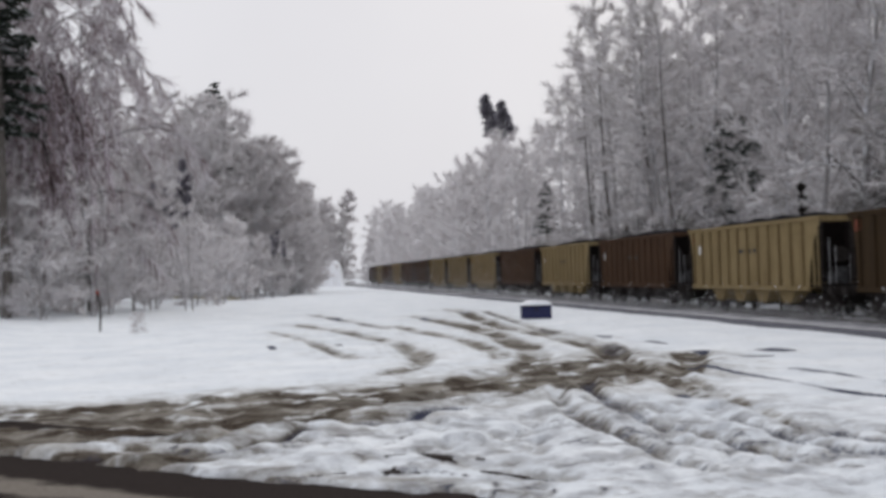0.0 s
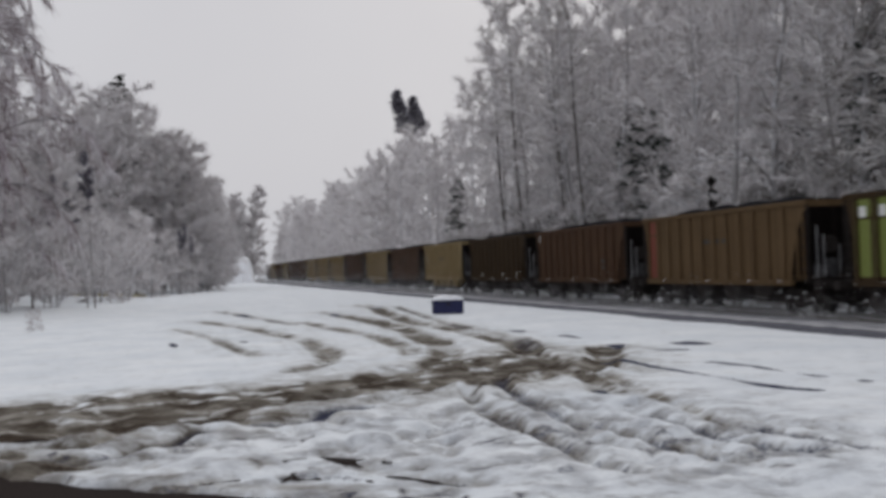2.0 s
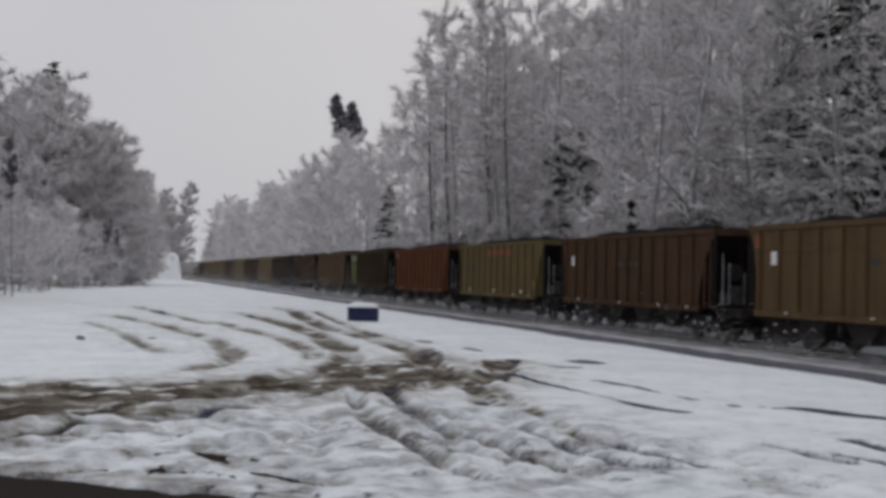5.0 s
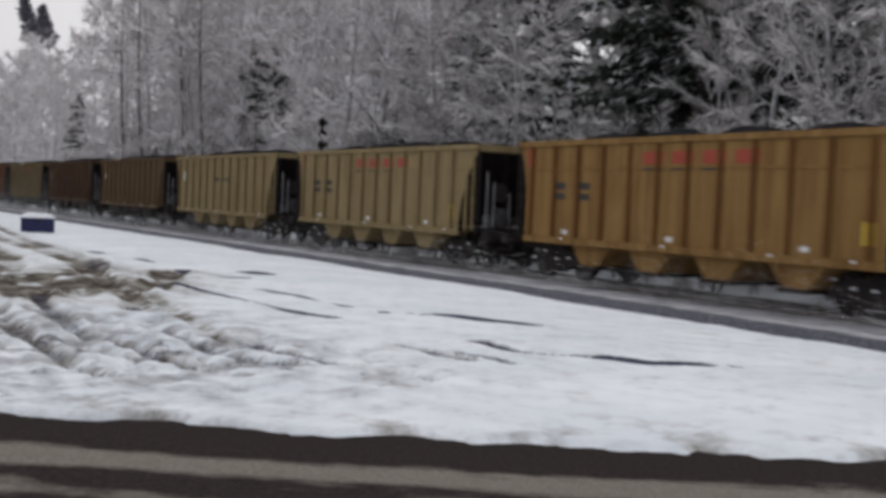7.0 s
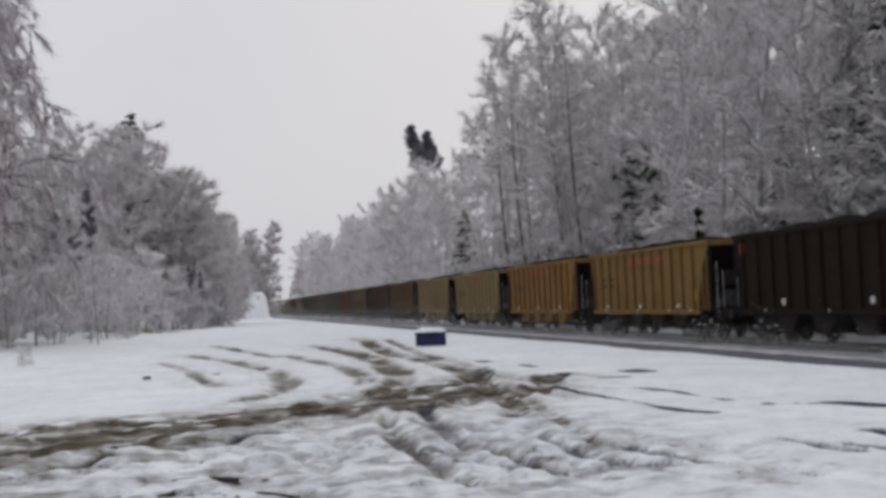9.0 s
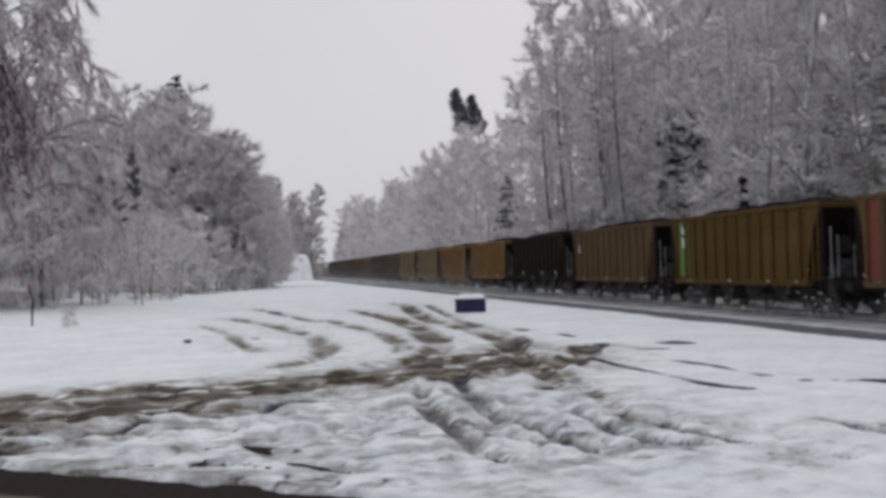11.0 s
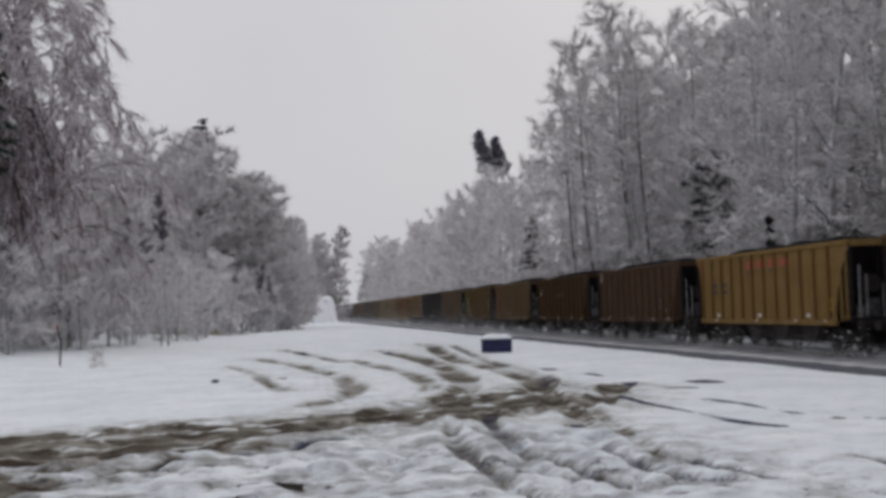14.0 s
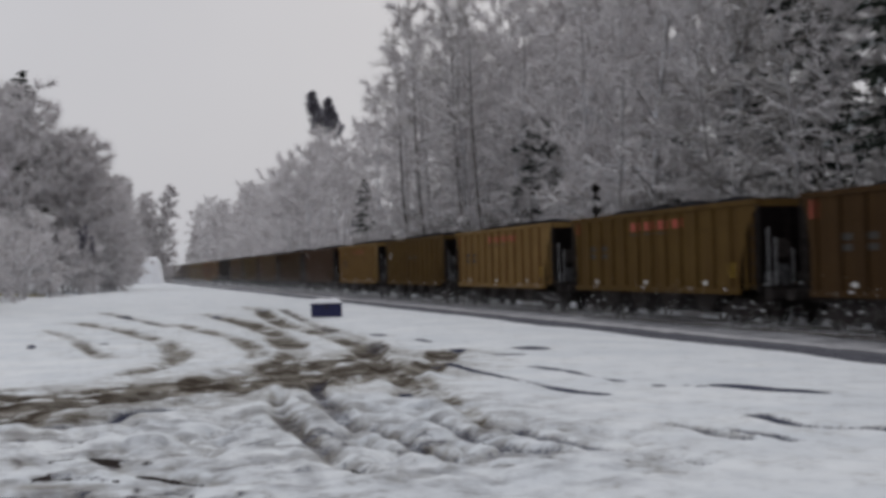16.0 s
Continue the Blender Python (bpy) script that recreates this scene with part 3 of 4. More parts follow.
def make_track():
    """Ballast bed, sleepers and two rails, straight on to the far woods."""
    ss = spacing([(-60, 0), (0, 2), (90, 0.35), (160, 1.5), (700, 20)])
    vs = spacing([(-6.9, 0), (-5.6, 0.1), (-2.2, 0.3), (2.2, 0.4), (5.5, 0.5)])
    s, v = np.meshgrid(ss, vs)
    top = np.interp(v, [-6.9, -6.45, -6.2, -5.9, -3.4, -2.3, -1.6, 2.0, 5.5], [-0.4, 0.13, 0.36, 0.38, 0.12, -0.05, 0.0, 0.0, -0.8]) + RAIL_Z - 0.13
    z = top + 0.035 * fractal(s * 2.2, v * 2.2, 4) * np.clip((90 - s) / 40, 0.1, 1)
    dust = np.interp(v, [-6.9, -6.2, -5.95, -5.2, 3], [-1.4, -1.4, 0.0, 0.45, 0.45]) + 0.35 * fractal(s * 0.15, v * 1.5, 14)
    ny, nx = s.shape
    k = np.arange(nx * ny).reshape(ny, nx)
    faces = np.stack([k[:-1, :-1], k[1:, :-1], k[1:, 1:], k[:-1, 1:]], -1).reshape(-1, 4)
    me = mesh_of("ballast", np.stack([v, s, z], -1).reshape(-1, 3).tolist(), faces.tolist(), BALLAST, True)
    me.attributes.new("dust", "FLOAT", "POINT").data.foreach_set("value", dust.ravel().astype(np.float32))
    bed = tagged(new("ballast_bed", me), "grey stone ballast bed dusted with blown snow", "ballast", kind="structure")
    bed.matrix_world = track_pose(0, 0)
    outline = [(-0.07, -0.17), (0.07, -0.17), (0.07, -0.155), (0.012, -0.13), (0.012, -0.045), (0.036, -0.035), (0.036, 0), (-0.036, 0), (-0.036, -0.035), (-0.012, -0.045), (-0.012, -0.13), (-0.07, -0.155)]
    for side in (-0.755, 0.755):
        bm = bmesh.new()
        a = [bm.verts.new((side + p, -60, q)) for p, q in outline]
        b = [bm.verts.new((side + p, 700, q)) for p, q in outline]
        for i in range(len(a)):
            bm.faces.new((a[i], a[(i + 1) % 12], b[(i + 1) % 12], b[i]))
        bm.faces.new(a), bm.faces.new(b)
        ob = tagged(part("rail", bm, RAIL), "worn steel rail on snowy ties", "rail", "rails", "structure")
        ob.matrix_world = track_pose(0)
    me = bpy.data.meshes.new("tie")
    bm = box(-1.3, -0.115, -0.32, 1.3, 0.115, -0.165, 0.012)
    bm.to_mesh(me), bm.free()
    me.materials.append(TIE)
    for i in range(150):
        ob = new("tie", me)
        ob.parent = bed
        ob.location = (0, 8 + i * 0.56, RAIL_Z)


# ---- the coal train ----
CAR = 16.2
TOP, SILL = 3.72, 1.06


def wheel_mesh():
    bm = bmesh.new()
    for x0, x1, r in ((-0.065, 0.065, 0.455), (0.065, 0.09, 0.485), (-0.10, -0.065, 0.16)):
        add_rod(bm, (x0, 0, 0), (x1, 0, 0), r, 20)
    bmesh.ops.recalc_face_normals(bm, faces=bm.faces)
    me = bpy.data.meshes.new("wheel")
    bm.to_mesh(me), bm.free()
    me.materials.append(STEEL)
    return me


def shared(name, bm, material):
    bmesh.ops.recalc_face_normals(bm, faces=bm.faces)
    me = bpy.data.meshes.new(name)
    bm.to_mesh(me), bm.free()
    me.materials.append(material)
    return me


def put(name, me, parent, m, label=""):
    ob = part(name, me, None, parent, label)
    ob.matrix_basis = m
    return ob


def side_outline():
    """Far end nearly upright, near end raked; (y, z) round the side sheet."""
    return [(6.82, TOP), (6.78, TOP - 0.2), (6.58, TOP - 0.6), (6.44, TOP - 1.3), (6.42, SILL),
            (-6.02, SILL), (-6.02, SILL + 0.3), (-6.16, TOP - 1.7), (-6.45, TOP - 1.0), (-6.85, TOP - 0.45), (-7.10, TOP - 0.2), (-7.14, TOP)]


def make_car(paint, marks, label):
    """An open coal hopper: ribbed sides, sloping ends, chutes, bogies; y along the track, near side at -x."""
    car = thing("hopper_car", label, "train car", "cars of the coal train")
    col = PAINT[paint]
    w = 1.52
    part("center_sill", box(-0.20, -7.7, 0.82, 0.20, 7.7, SILL + 0.1, 0.02), STEEL, car)
    part("floor_hopper", prism([(6.6, TOP - 0.5), (4.7, 1.25), (-4.7, 1.25), (-6.8, TOP - 0.5)], -w + 0.05, w - 0.05), GAP_SHADE, car)
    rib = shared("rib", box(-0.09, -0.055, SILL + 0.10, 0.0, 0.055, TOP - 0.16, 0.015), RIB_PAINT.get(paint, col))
    for sgn in (-1, 1):
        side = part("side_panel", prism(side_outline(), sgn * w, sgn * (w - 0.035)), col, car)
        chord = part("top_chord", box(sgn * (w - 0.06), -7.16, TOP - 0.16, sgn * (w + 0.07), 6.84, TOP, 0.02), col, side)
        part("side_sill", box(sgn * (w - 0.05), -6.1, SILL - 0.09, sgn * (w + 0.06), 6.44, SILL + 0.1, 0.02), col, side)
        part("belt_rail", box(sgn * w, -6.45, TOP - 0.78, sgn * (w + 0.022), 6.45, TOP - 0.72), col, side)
        for i in range(12):
            y = -5.66 + i * 1.07
            put("rib", rib, side, Matrix.Translation((-w, y, 0)) if sgn < 0 else pose(w, y, 0, 0, 0, 180))
        for y, high in ((-6.42, TOP - 1.02), (-6.82, TOP - 0.5)):
            part("corner_post", box(sgn * (w - 0.05), y - 0.045, SILL + 0.06, sgn * (w + 0.01), y + 0.045, high), col, side)
    heap = bmesh.new()
    nx, ny = 9, 44
    grid = {}
    for i in range(nx):
        for j in range(ny):
            x, y = -1 + 2 * i / (nx - 1), -1 + 2 * j / (ny - 1)
            z = TOP - 0.14 + 0.38 * (1 - x * x) * (1 - y ** 6) * (0.8 + 0.35 * math.sin(j * 0.75)) + 0.05 * noise.noise((i * 0.9, j * 0.7, 3))
            grid[i, j] = heap.verts.new((x * 1.44, y * 6.82 - 0.15, z))
    for i in range(nx - 1):
        for j in range(ny - 1):
            heap.faces.new((grid[i, j], grid[i + 1, j], grid[i + 1, j + 1], grid[i, j + 1]))
    part("coal_load", heap, COAL, car, "heaped black coal")
    for e in (-1, 1):
        k = 7.14 if e < 0 else 6.82
        # end slope darkened for the shade in its recess
        part("end_slope", prism([(e * (k - 0.1), TOP - 0.2), (e * (k - 0.05), TOP - 0.2), (e * 4.9, 1.3), (e * 4.85, 1.3)], -w + 0.04, w - 0.04), GAP_SHADE, car)
        part("end_chord", box(-w, e * (k - 0.1), TOP - 0.22, w, e * k, TOP, 0.02), col, car)
        part("end_sill", box(-w + 0.05, e * 7.35, 0.86, w - 0.05, e * 7.72, 1.14, 0.02), STEEL, car)
        for x in (-w + 0.04, -0.55, 0.55, w - 0.10):
            part("end_post", box(x, e * (k - 0.12), 1.1, x + 0.06, e * (k - 0.04), TOP - 0.2), GAP_SHADE if abs(x) < 1 else STEEL, car)
        ladder = part("ladder", box(-w - 0.03, e * (k - 0.02), 1.0, -w + 0.01, e * (k + 0.02), TOP - 0.1), STEEL, car)
        q = k
        for k in range(6):
            part("rung", rod((-w - 0.02, e * (q - 0.35), 1.15 + k * 0.36), (-w - 0.02, e * q, 1.15 + k * 0.36), 0.014, 6), STEEL, ladder)
        coupler = part("coupler", box(-0.13, e * 7.6, 0.72, 0.13, e * 8.08, 0.98, 0.03), STEEL, car)
        part("knuckle", rod((0.04, e * 8.02, 0.70), (0.04, e * 8.02, 1.0), 0.11, 10), STEEL, coupler)
        bogie = part("bogie_bolster", box(-1.0, e * 5.45 - 0.2, 0.42, 1.0, e * 5.45 + 0.2, 0.86, 0.03), STEEL, car)
        for sx in (-1, 1):
            frame_of = [(-1.25, 0.52), (-0.95, 0.66), (-0.4, 0.80), (0.4, 0.80), (0.95, 0.66), (1.25, 0.52), (1.25, 0.36), (0.8, 0.40), (0.35, 0.20), (-0.35, 0.20), (-0.8, 0.40), (-1.25, 0.36)]
            part("side_frame", prism([(e * 5.45 + a, b) for a, b in frame_of], sx * 0.93, sx * 1.06), STEEL, bogie)
            for a in (-0.89, 0.89):
                put("wheel", WHEEL, bogie, Matrix.Translation((sx * 0.755, e * 5.45 + a, 0.455)) @ (pose(0, 0, 0) if sx < 0 else pose(0, 0, 0, 0, 0, 180)))
                if sx < 0:
                    part("axle", rod((-1.0, e * 5.45 + a, 0.455), (1.0, e * 5.45 + a, 0.455), 0.075, 8), STEEL, bogie)
    part("brake_reservoir", rod((-0.5, 6.75, 1.38), (0.5, 6.75, 1.38), 0.19, 12), STEEL, car)
    part("brake_cylinder", rod((0.2, -6.5, 1.45), (0.2, -7.1, 1.45), 0.15, 12), STEEL, car)
    gear = part("brake_platform", box(-1.35, -7.5, 1.18, 1.35, -6.7, 1.24), STEEL, car)
    part("brake_valve", box(-0.95, -7.35, 1.24, -0.62, -7.05, 1.85, 0.03), GREY, gear, "grey frosted brake valve")
    part("brake_chain_box", box(-1.35, -7.4, 1.24, -1.12, -7.15, 1.62, 0.02), GREY, gear)
    for gx, gz in ((-1.38, 2.9), (-1.15, 2.6), (-0.6, 2.3)):
        part("grab_iron", rod((gx, -7.45, 1.24), (gx, -7.45, gz), 0.016, 6), RIME, gear, "rimed upright grab iron")
    part("brake_wheel", rod((-0.9, -7.42, 2.3), (-0.9, -7.38, 2.3), 0.28, 16), STEEL, car)
    for k in range(4):
        y = -3.6 + k * 2.4
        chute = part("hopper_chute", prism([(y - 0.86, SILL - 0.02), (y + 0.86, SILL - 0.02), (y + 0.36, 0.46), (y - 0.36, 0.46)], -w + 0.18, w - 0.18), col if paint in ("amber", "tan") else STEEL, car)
        part("chute_gate", box(-w + 0.12, y - 0.45, 0.38, w - 0.12, y + 0.45, 0.47, 0.01), STEEL, chute)
    clump = bmesh.new()
    bmesh.ops.create_icosphere(clump, subdivisions=2, radius=0.042, matrix=Matrix.Diagonal((0.7, 1.3, 0.8, 1)))
    clump = shared("snow_clump", clump, SNOW)
    for k in range(5):
        put("snow_clump", clump, car, pose(-1.25 + 0.55 * k, -7.1 + 0.2 * math.sin(k * 1.7), 1.27) @ Matrix.Diagonal((2.2, 1.6, 1.6, 1)))
    for k in range(4):
        put("snow_clump", clump, car, Matrix.Translation((-w - 0.06, -5.3 + k * 3.1 + 0.9 * math.sin(k * 5), SILL + 0.06)))
    for e in (-1, 1):
        for k in range(5):
            put("snow_clump", clump, car, pose(-1.08, e * 5.45 - 1.1 + 0.55 * k, 0.62 + 0.12 * math.sin(k * 2.3 + e)) @ Matrix.Diagonal((1.0, 1.2, 0.9, 1)))
    marks(car, w)
    return car


def bar(car, y0, z0, y1, z1, w, material, name="lettering_block", label=""):
    """A flat painted block on the near side, y and z in the car's space."""
    return part(name, box(-w - 0.008, y0, z0, -w - 0.002, y1, z1), material, car, label)


def marks_red(car, w):
    for k in range(4):
        bar(car, 0.6 - k * 1.06, TOP - 0.66, 1.35 - k * 1.06, TOP - 0.36, w, RED, label="red painted lettering block")
        if k < 3:
            bar(car, 0.6 - k * 1.06, TOP - 0.80, 1.35 - k * 1.06, TOP - 0.755, w + 0.022, BLACK, "underline")
    bar(car, 6.02, TOP - 0.7, 6.4, TOP - 0.2, w, RED, "corner_patch", "faded red corner patch")
    for k in range(2):
        bar(car, 4.55 - k * 1.06, 2.15, 5.2 - k * 1.06, 2.32, w, BLACK)
        bar(car, 4.55 - k * 1.06, 2.42, 5.2 - k * 1.06, 2.60, w, BLACK)
    bar(car, -5.75, 1.45, -5.45, 1.9, w, YELLOW, "reflector_patch", "yellow painted patch")
    for k in range(3):
        bar(car, 4.4 - 4.24 * k, 1.24, 4.62 - 4.24 * k, 1.36, w, WHITE, "stencil", "small white stencil")


def marks_plain(car, w):
    bar(car, 5.0, TOP - 1.2, 5.5, TOP - 0.8, w + 0.02, WHITE, "placard", "small white placard")
    for k in range(3):
        bar(car, 0.2 - k * 0.8, 2.5, 0.75 - k * 0.8, 2.66, w, BLACK)
    bar(car, 6.05, TOP - 0.68, 6.4, TOP - 0.3, w, RED, "corner_patch", "faded red corner patch")


def marks_square(car, w):
    bar(car, 5.95, TOP - 0.62, 6.35, TOP - 0.2, w + 0.02, WHITE, "placard", "small white placard")
    for k in range(2):
        bar(car, -4.6, 1.6 + 0.3 * k, -3.9, 1.76 + 0.3 * k, w, BLACK)


def marks_lime(car, w):
    for k in range(2):
        bar(car, 5.36 - k * 1.06 + 0.08, SILL + 0.2, 6.30 - k * 1.06, TOP - 0.2, w, LIME, "end_stripe", "yellow-green end panel")
        bar(car, 5.65 - k * 1.06, TOP - 0.75, 6.0 - k * 1.06, TOP - 0.40, w + 0.006, WHITE, "placard")
    bar(car, -2.2, 2.3, -1.5, 2.5, w, BLACK)


def marks_bare(car, w):
    for y in (-5.2, -2.0, 3.3):
        bar(car, y, 1.3, y + 0.16, 1.5, w, WHITE, "stencil", "small white stencil")
    bar(car, 6.05, TOP - 0.68, 6.4, TOP - 0.3, w, RED, "corner_patch", "faded red corner patch")


def marks_red_end(car, w):
    bar(car, 5.45, SILL + 0.15, 6.36, TOP - 0.18, w, OXIDE, "end_stripe", "oxide red end panel")
    for k in range(3):
        bar(car, 0.2 - k * 0.8, 2.5, 0.75 - k * 0.8, 2.66, w, BLACK)


def marks_green(car, w):
    bar(car, 4.86, SILL + 0.2, 5.8, TOP - 0.2, w, GREEN, "end_stripe", "bright green end panel")
    bar(car, 5.1, TOP - 1.25, 5.5, TOP - 0.85, w + 0.006, WHITE, "placard")
    bar(car, 5.1, TOP - 0.75, 5.5, TOP - 0.40, w + 0.006, WHITE, "placard")


# paints and markings from the head of what is seen to its tail; the rest of the run repeats them
CONSIST = {
    14: "brown1", 13: "tan1", 12: "brown1", 11: "tan1", 10: "brown1", 9: "brown1", 8: "tan1", 7: "tan1", 6: "tan1", 5: "brown1", 4: "tan1", 3: "brown1", 2: "tan1", 1: "sepia6", 0: "brown2",
    -1: "fawn4", -2: "sepia3", -3: "red2", -4: "olive0", -5: "brown1", -6: "fawn1", -7: "tan1", -8: "tan0", -9: "amber0", -10: "gold0", -11: "black6",
    -12: "fawn1", -13: "rust5", -14: "fawn4", -15: "umber1", -16: "brown2", -17: "gold0", -18: "rust1", -19: "gold0", -20: "rust0", -21: "umber0", -22: "brown1",
}
START, SPEED = 9.1, 21.6
CAR_LABELS = {"amber": "rust-streaked amber coal hopper heaped with coal", "sepia": "dark sepia-brown grimy coal hopper heaped with coal", "fawn": "fawn weathered coal hopper heaped with coal", "tan": "tan ribbed steel coal hopper heaped with coal", "gold": "golden tan rust-streaked coal hopper heaped with coal", "rust": "rusty brown-gold coal hopper heaped with coal", "umber": "dark umber grimy coal hopper heaped with coal", "olive": "dull olive-tan coal hopper heaped with coal",
              "brown": "brown weathered steel coal hopper heaped with coal", "red": "oxide red ribbed coal hopper heaped with coal", "black": "sooty olive-black coal hopper heaped with coal"}
MARKS = [marks_red, marks_plain, marks_square, marks_lime, marks_red_end, marks_green, marks_bare]
CARS = {}
DUST = []


def make_train():
    protos = {}
    for k, code in CONSIST.items():
        at = track_pose(START + CAR * (k + 0.5))
        if code not in protos:
            paint, marks = code[:-1], MARKS[int(code[-1])]
            label = CAR_LABELS[paint] + {"3": " and yellow-green end panels", "4": " and red end panel", "5": " and green end panel"}.get(code[-1], "")
            protos[code] = CARS[k] = make_car(paint, marks, label)
            CARS[k].matrix_basis = at
        else:
            CARS[k] = copy_thing(protos[code], at)


def motions():
    """The train runs away from the camera at a steady speed."""
    for k, car in CARS.items():
        walk(car, [(t, track_pose(START + CAR * (k + 0.5) + SPEED * t)) for t in (0, 4, 8, 12, 16)])
    for dust in DUST:
        walk(dust, [(t, track_pose(START + SPEED * t)) for t in (0, 4, 8, 12, 16)])


# ---- trees ----
def tube(verts, faces, points, radii, n=5):
    base = len(verts)
    for i, (p, r) in enumerate(zip(points, radii)):
        d = (points[min(i + 1, len(points) - 1)] - points[max(i - 1, 0)]).normalized()
        a = d.orthogonal().normalized()
        b = d.cross(a)
        for k in range(n):
            t = 2 * math.pi * k / n
            verts.append(p + (a * math.cos(t) + b * math.sin(t)) * r)
    for i in range(len(points) - 1):
        for k in range(n):
            q, s = base + i * n, (k + 1) % n
            faces.append((q + k, q + s, q + n + s, q + n + k))


def twig(verts, faces, p, d, length, r):
    """A tapering spray, one sliver."""
    a = d.orthogonal().normalized() * r
    k = len(verts)
    verts += [p + a, p - a, p + d * length]
    faces.append((k, k + 1, k + 2))


def wander(rng, k):
    return Vector((rng.gauss(0, k), rng.gauss(0, k), rng.gauss(0, k)))


def broadleaf(seed, high, reach, low=0.2, limbs=26, stems=1, droop=0.03, rise=0.8, twigs=12, size=0.8, thick=0.05, lean=0.03, trunk_r=None, hang=0.0, crown_shape=0.7, fan=0.42):
    """A bare broadleaved tree under frost: two meshes, trunk with limbs, and twigs."""
    rng = random.Random(seed)
    tv, tf, cv, cf = [], [], [], []
    for stem in range(stems):
        r0 = trunk_r or 0.0075 * high + 0.03
        tip = Vector((rng.gauss(0, lean), rng.gauss(0, lean), 1))
        if stems > 1:
            t = 2 * math.pi * stem / stems + rng.random()
            tip += Vector((math.cos(t), math.sin(t), 0)) * 0.35
        h = high * rng.uniform(0.8, 1.0) if stems > 1 else high
        pts, p, d = [Vector((0, 0, -0.4))], Vector((0, 0, -0.4)), tip.normalized()
        for i in range(10):
            p = p + d * (h + 0.4) / 10
            d = (d + wander(rng, 0.05) + Vector((0, 0, 0.04))).normalized()
            pts.append(p)
        rad = [r0 * (1.25 if i == 0 else 1) * (1 - i / 10.5) for i in range(11)]
        tube(tv, tf, pts, rad, 7)
        for i in range(limbs):
            f = low + (0.99 - low) * (i + rng.random()) / limbs
            q = f * 10
            j = min(int(q), 9)
            p = pts[j].lerp(pts[j + 1], q - j)
            az = i * 2.4 + rng.gauss(0, 0.4)
            g = (f - low) / (1 - low)
            length = reach * (0.35 + 0.65 * math.sin(math.pi * min(1, (g * 0.8 + 0.18)) ** crown_shape)) * rng.uniform(0.7, 1.15)
            el = rise * (0.55 + 0.6 * g) + rng.gauss(0, 0.15)
            d = Vector((math.cos(az) * math.cos(el), math.sin(az) * math.cos(el), math.sin(el)))
            line = [p]
            for k in range(5):
                p = p + d * length / 5
                d = (d + wander(rng, 0.13) - Vector((0, 0, droop * (k + 1)))).normalized()
                line.append(p)
            r1 = max(0.02, rad[j] * 0.38)
            tube(tv, tf, line, [r1 * (1 - 0.16 * k) for k in range(6)], 4)
            for s in range(7):
                u = 0.6 + s * 0.63 + rng.random() * 0.4
                k = min(int(u), 4)
                p2 = line[k].lerp(line[k + 1], u - k)
                along = (line[k + 1] - line[k]).normalized()
                d2 = (along + wander(rng, 0.55) + Vector((0, 0, 0.15 - hang))).normalized()
                l2 = length * rng.uniform(0.22, 0.42) * (1.25 - 0.12 * u)
                sub = [p2]
                for m in range(2):
                    p2 = p2 + d2 * l2 / 2
                    d2 = (d2 + wander(rng, 0.14) - Vector((0, 0, droop * 2 + hang * 0.5))).normalized()
                    sub.append(p2)
                tube(cv, cf, sub, [thick * 0.8, thick * 0.6, thick * 0.3], 3)
                for m in range(twigs):
                    u2 = rng.random() ** 0.8 * 2
                    k2 = min(int(u2), 1)
                    p3 = sub[k2].lerp(sub[k2 + 1], u2 - k2)
                    d3 = ((sub[k2 + 1] - sub[k2]).normalized() + wander(rng, fan) - Vector((0, 0, hang))).normalized()
                    twig(cv, cf, p3, d3, size * rng.uniform(0.5, 1.3), thick * rng.uniform(0.4, 0.9))
    return (tv, tf), (cv, cf)


def conifer(seed, high, reach, low=0.12, whorls=30, ragged=0.35, size=0.6, per=7, taper=0.75, wide=0.08):
    """A fir: drooping boughs with flat sprays of needles."""
    rng = random.Random(seed)
    tv, tf, cv, cf = [], [], [], []
    pts = [Vector((rng.gauss(0, 0.05), rng.gauss(0, 0.05), -0.4 + (high + 0.4) * i / 8)) for i in range(9)]
    tube(tv, tf, pts, [0.013 * high * (1 - i / 8.4) + 0.02 for i in range(9)], 7)
    for i in range(whorls):
        for b in range(per):
            f = low + (0.99 - low) * (i + rng.uniform(-0.6, 1.4)) / whorls
            f = min(max(f, low), 0.995)
            if rng.random() < ragged * 0.6:
                continue
            az = b * 2 * math.pi / per + i * 0.7 + rng.gauss(0, 0.2)
            length = reach * (1 - f) ** taper * rng.uniform(1 - ragged, 1 + ragged) + 0.35
            p = Vector((0, 0, f * high))
            d = Vector((math.cos(az), math.sin(az), 0.15 - 0.25 * (1 - f)))
            line = [p]
            for k in range(4):
                p = p + d.normalized() * length / 4
                d = d + Vector((0, 0, -0.10 + 0.05 * k)) + wander(rng, 0.05)
                line.append(p)
            tube(cv, cf, line, [0.04, 0.034, 0.026, 0.018, 0.008], 3)
            for m in range(int(9 + length * 9)):
                u = 0.4 + rng.random() * 3.6
                k = min(int(u), 3)
                p3 = line[k].lerp(line[k + 1], u - k)
                along = (line[k + 1] - line[k]).normalized()
                d3 = (along * 0.7 + along.cross(Vector((0, 0, 1))) * rng.choice((-1, 1)) * rng.uniform(0.3, 1) + Vector((0, 0, -0.35)) + wander(rng, 0.2)).normalized()
                twig(cv, cf, p3, d3, size * rng.uniform(0.5, 1.2), 1.5 * wide * rng.uniform(0.6, 1.2))
    return (tv, tf), (cv, cf)


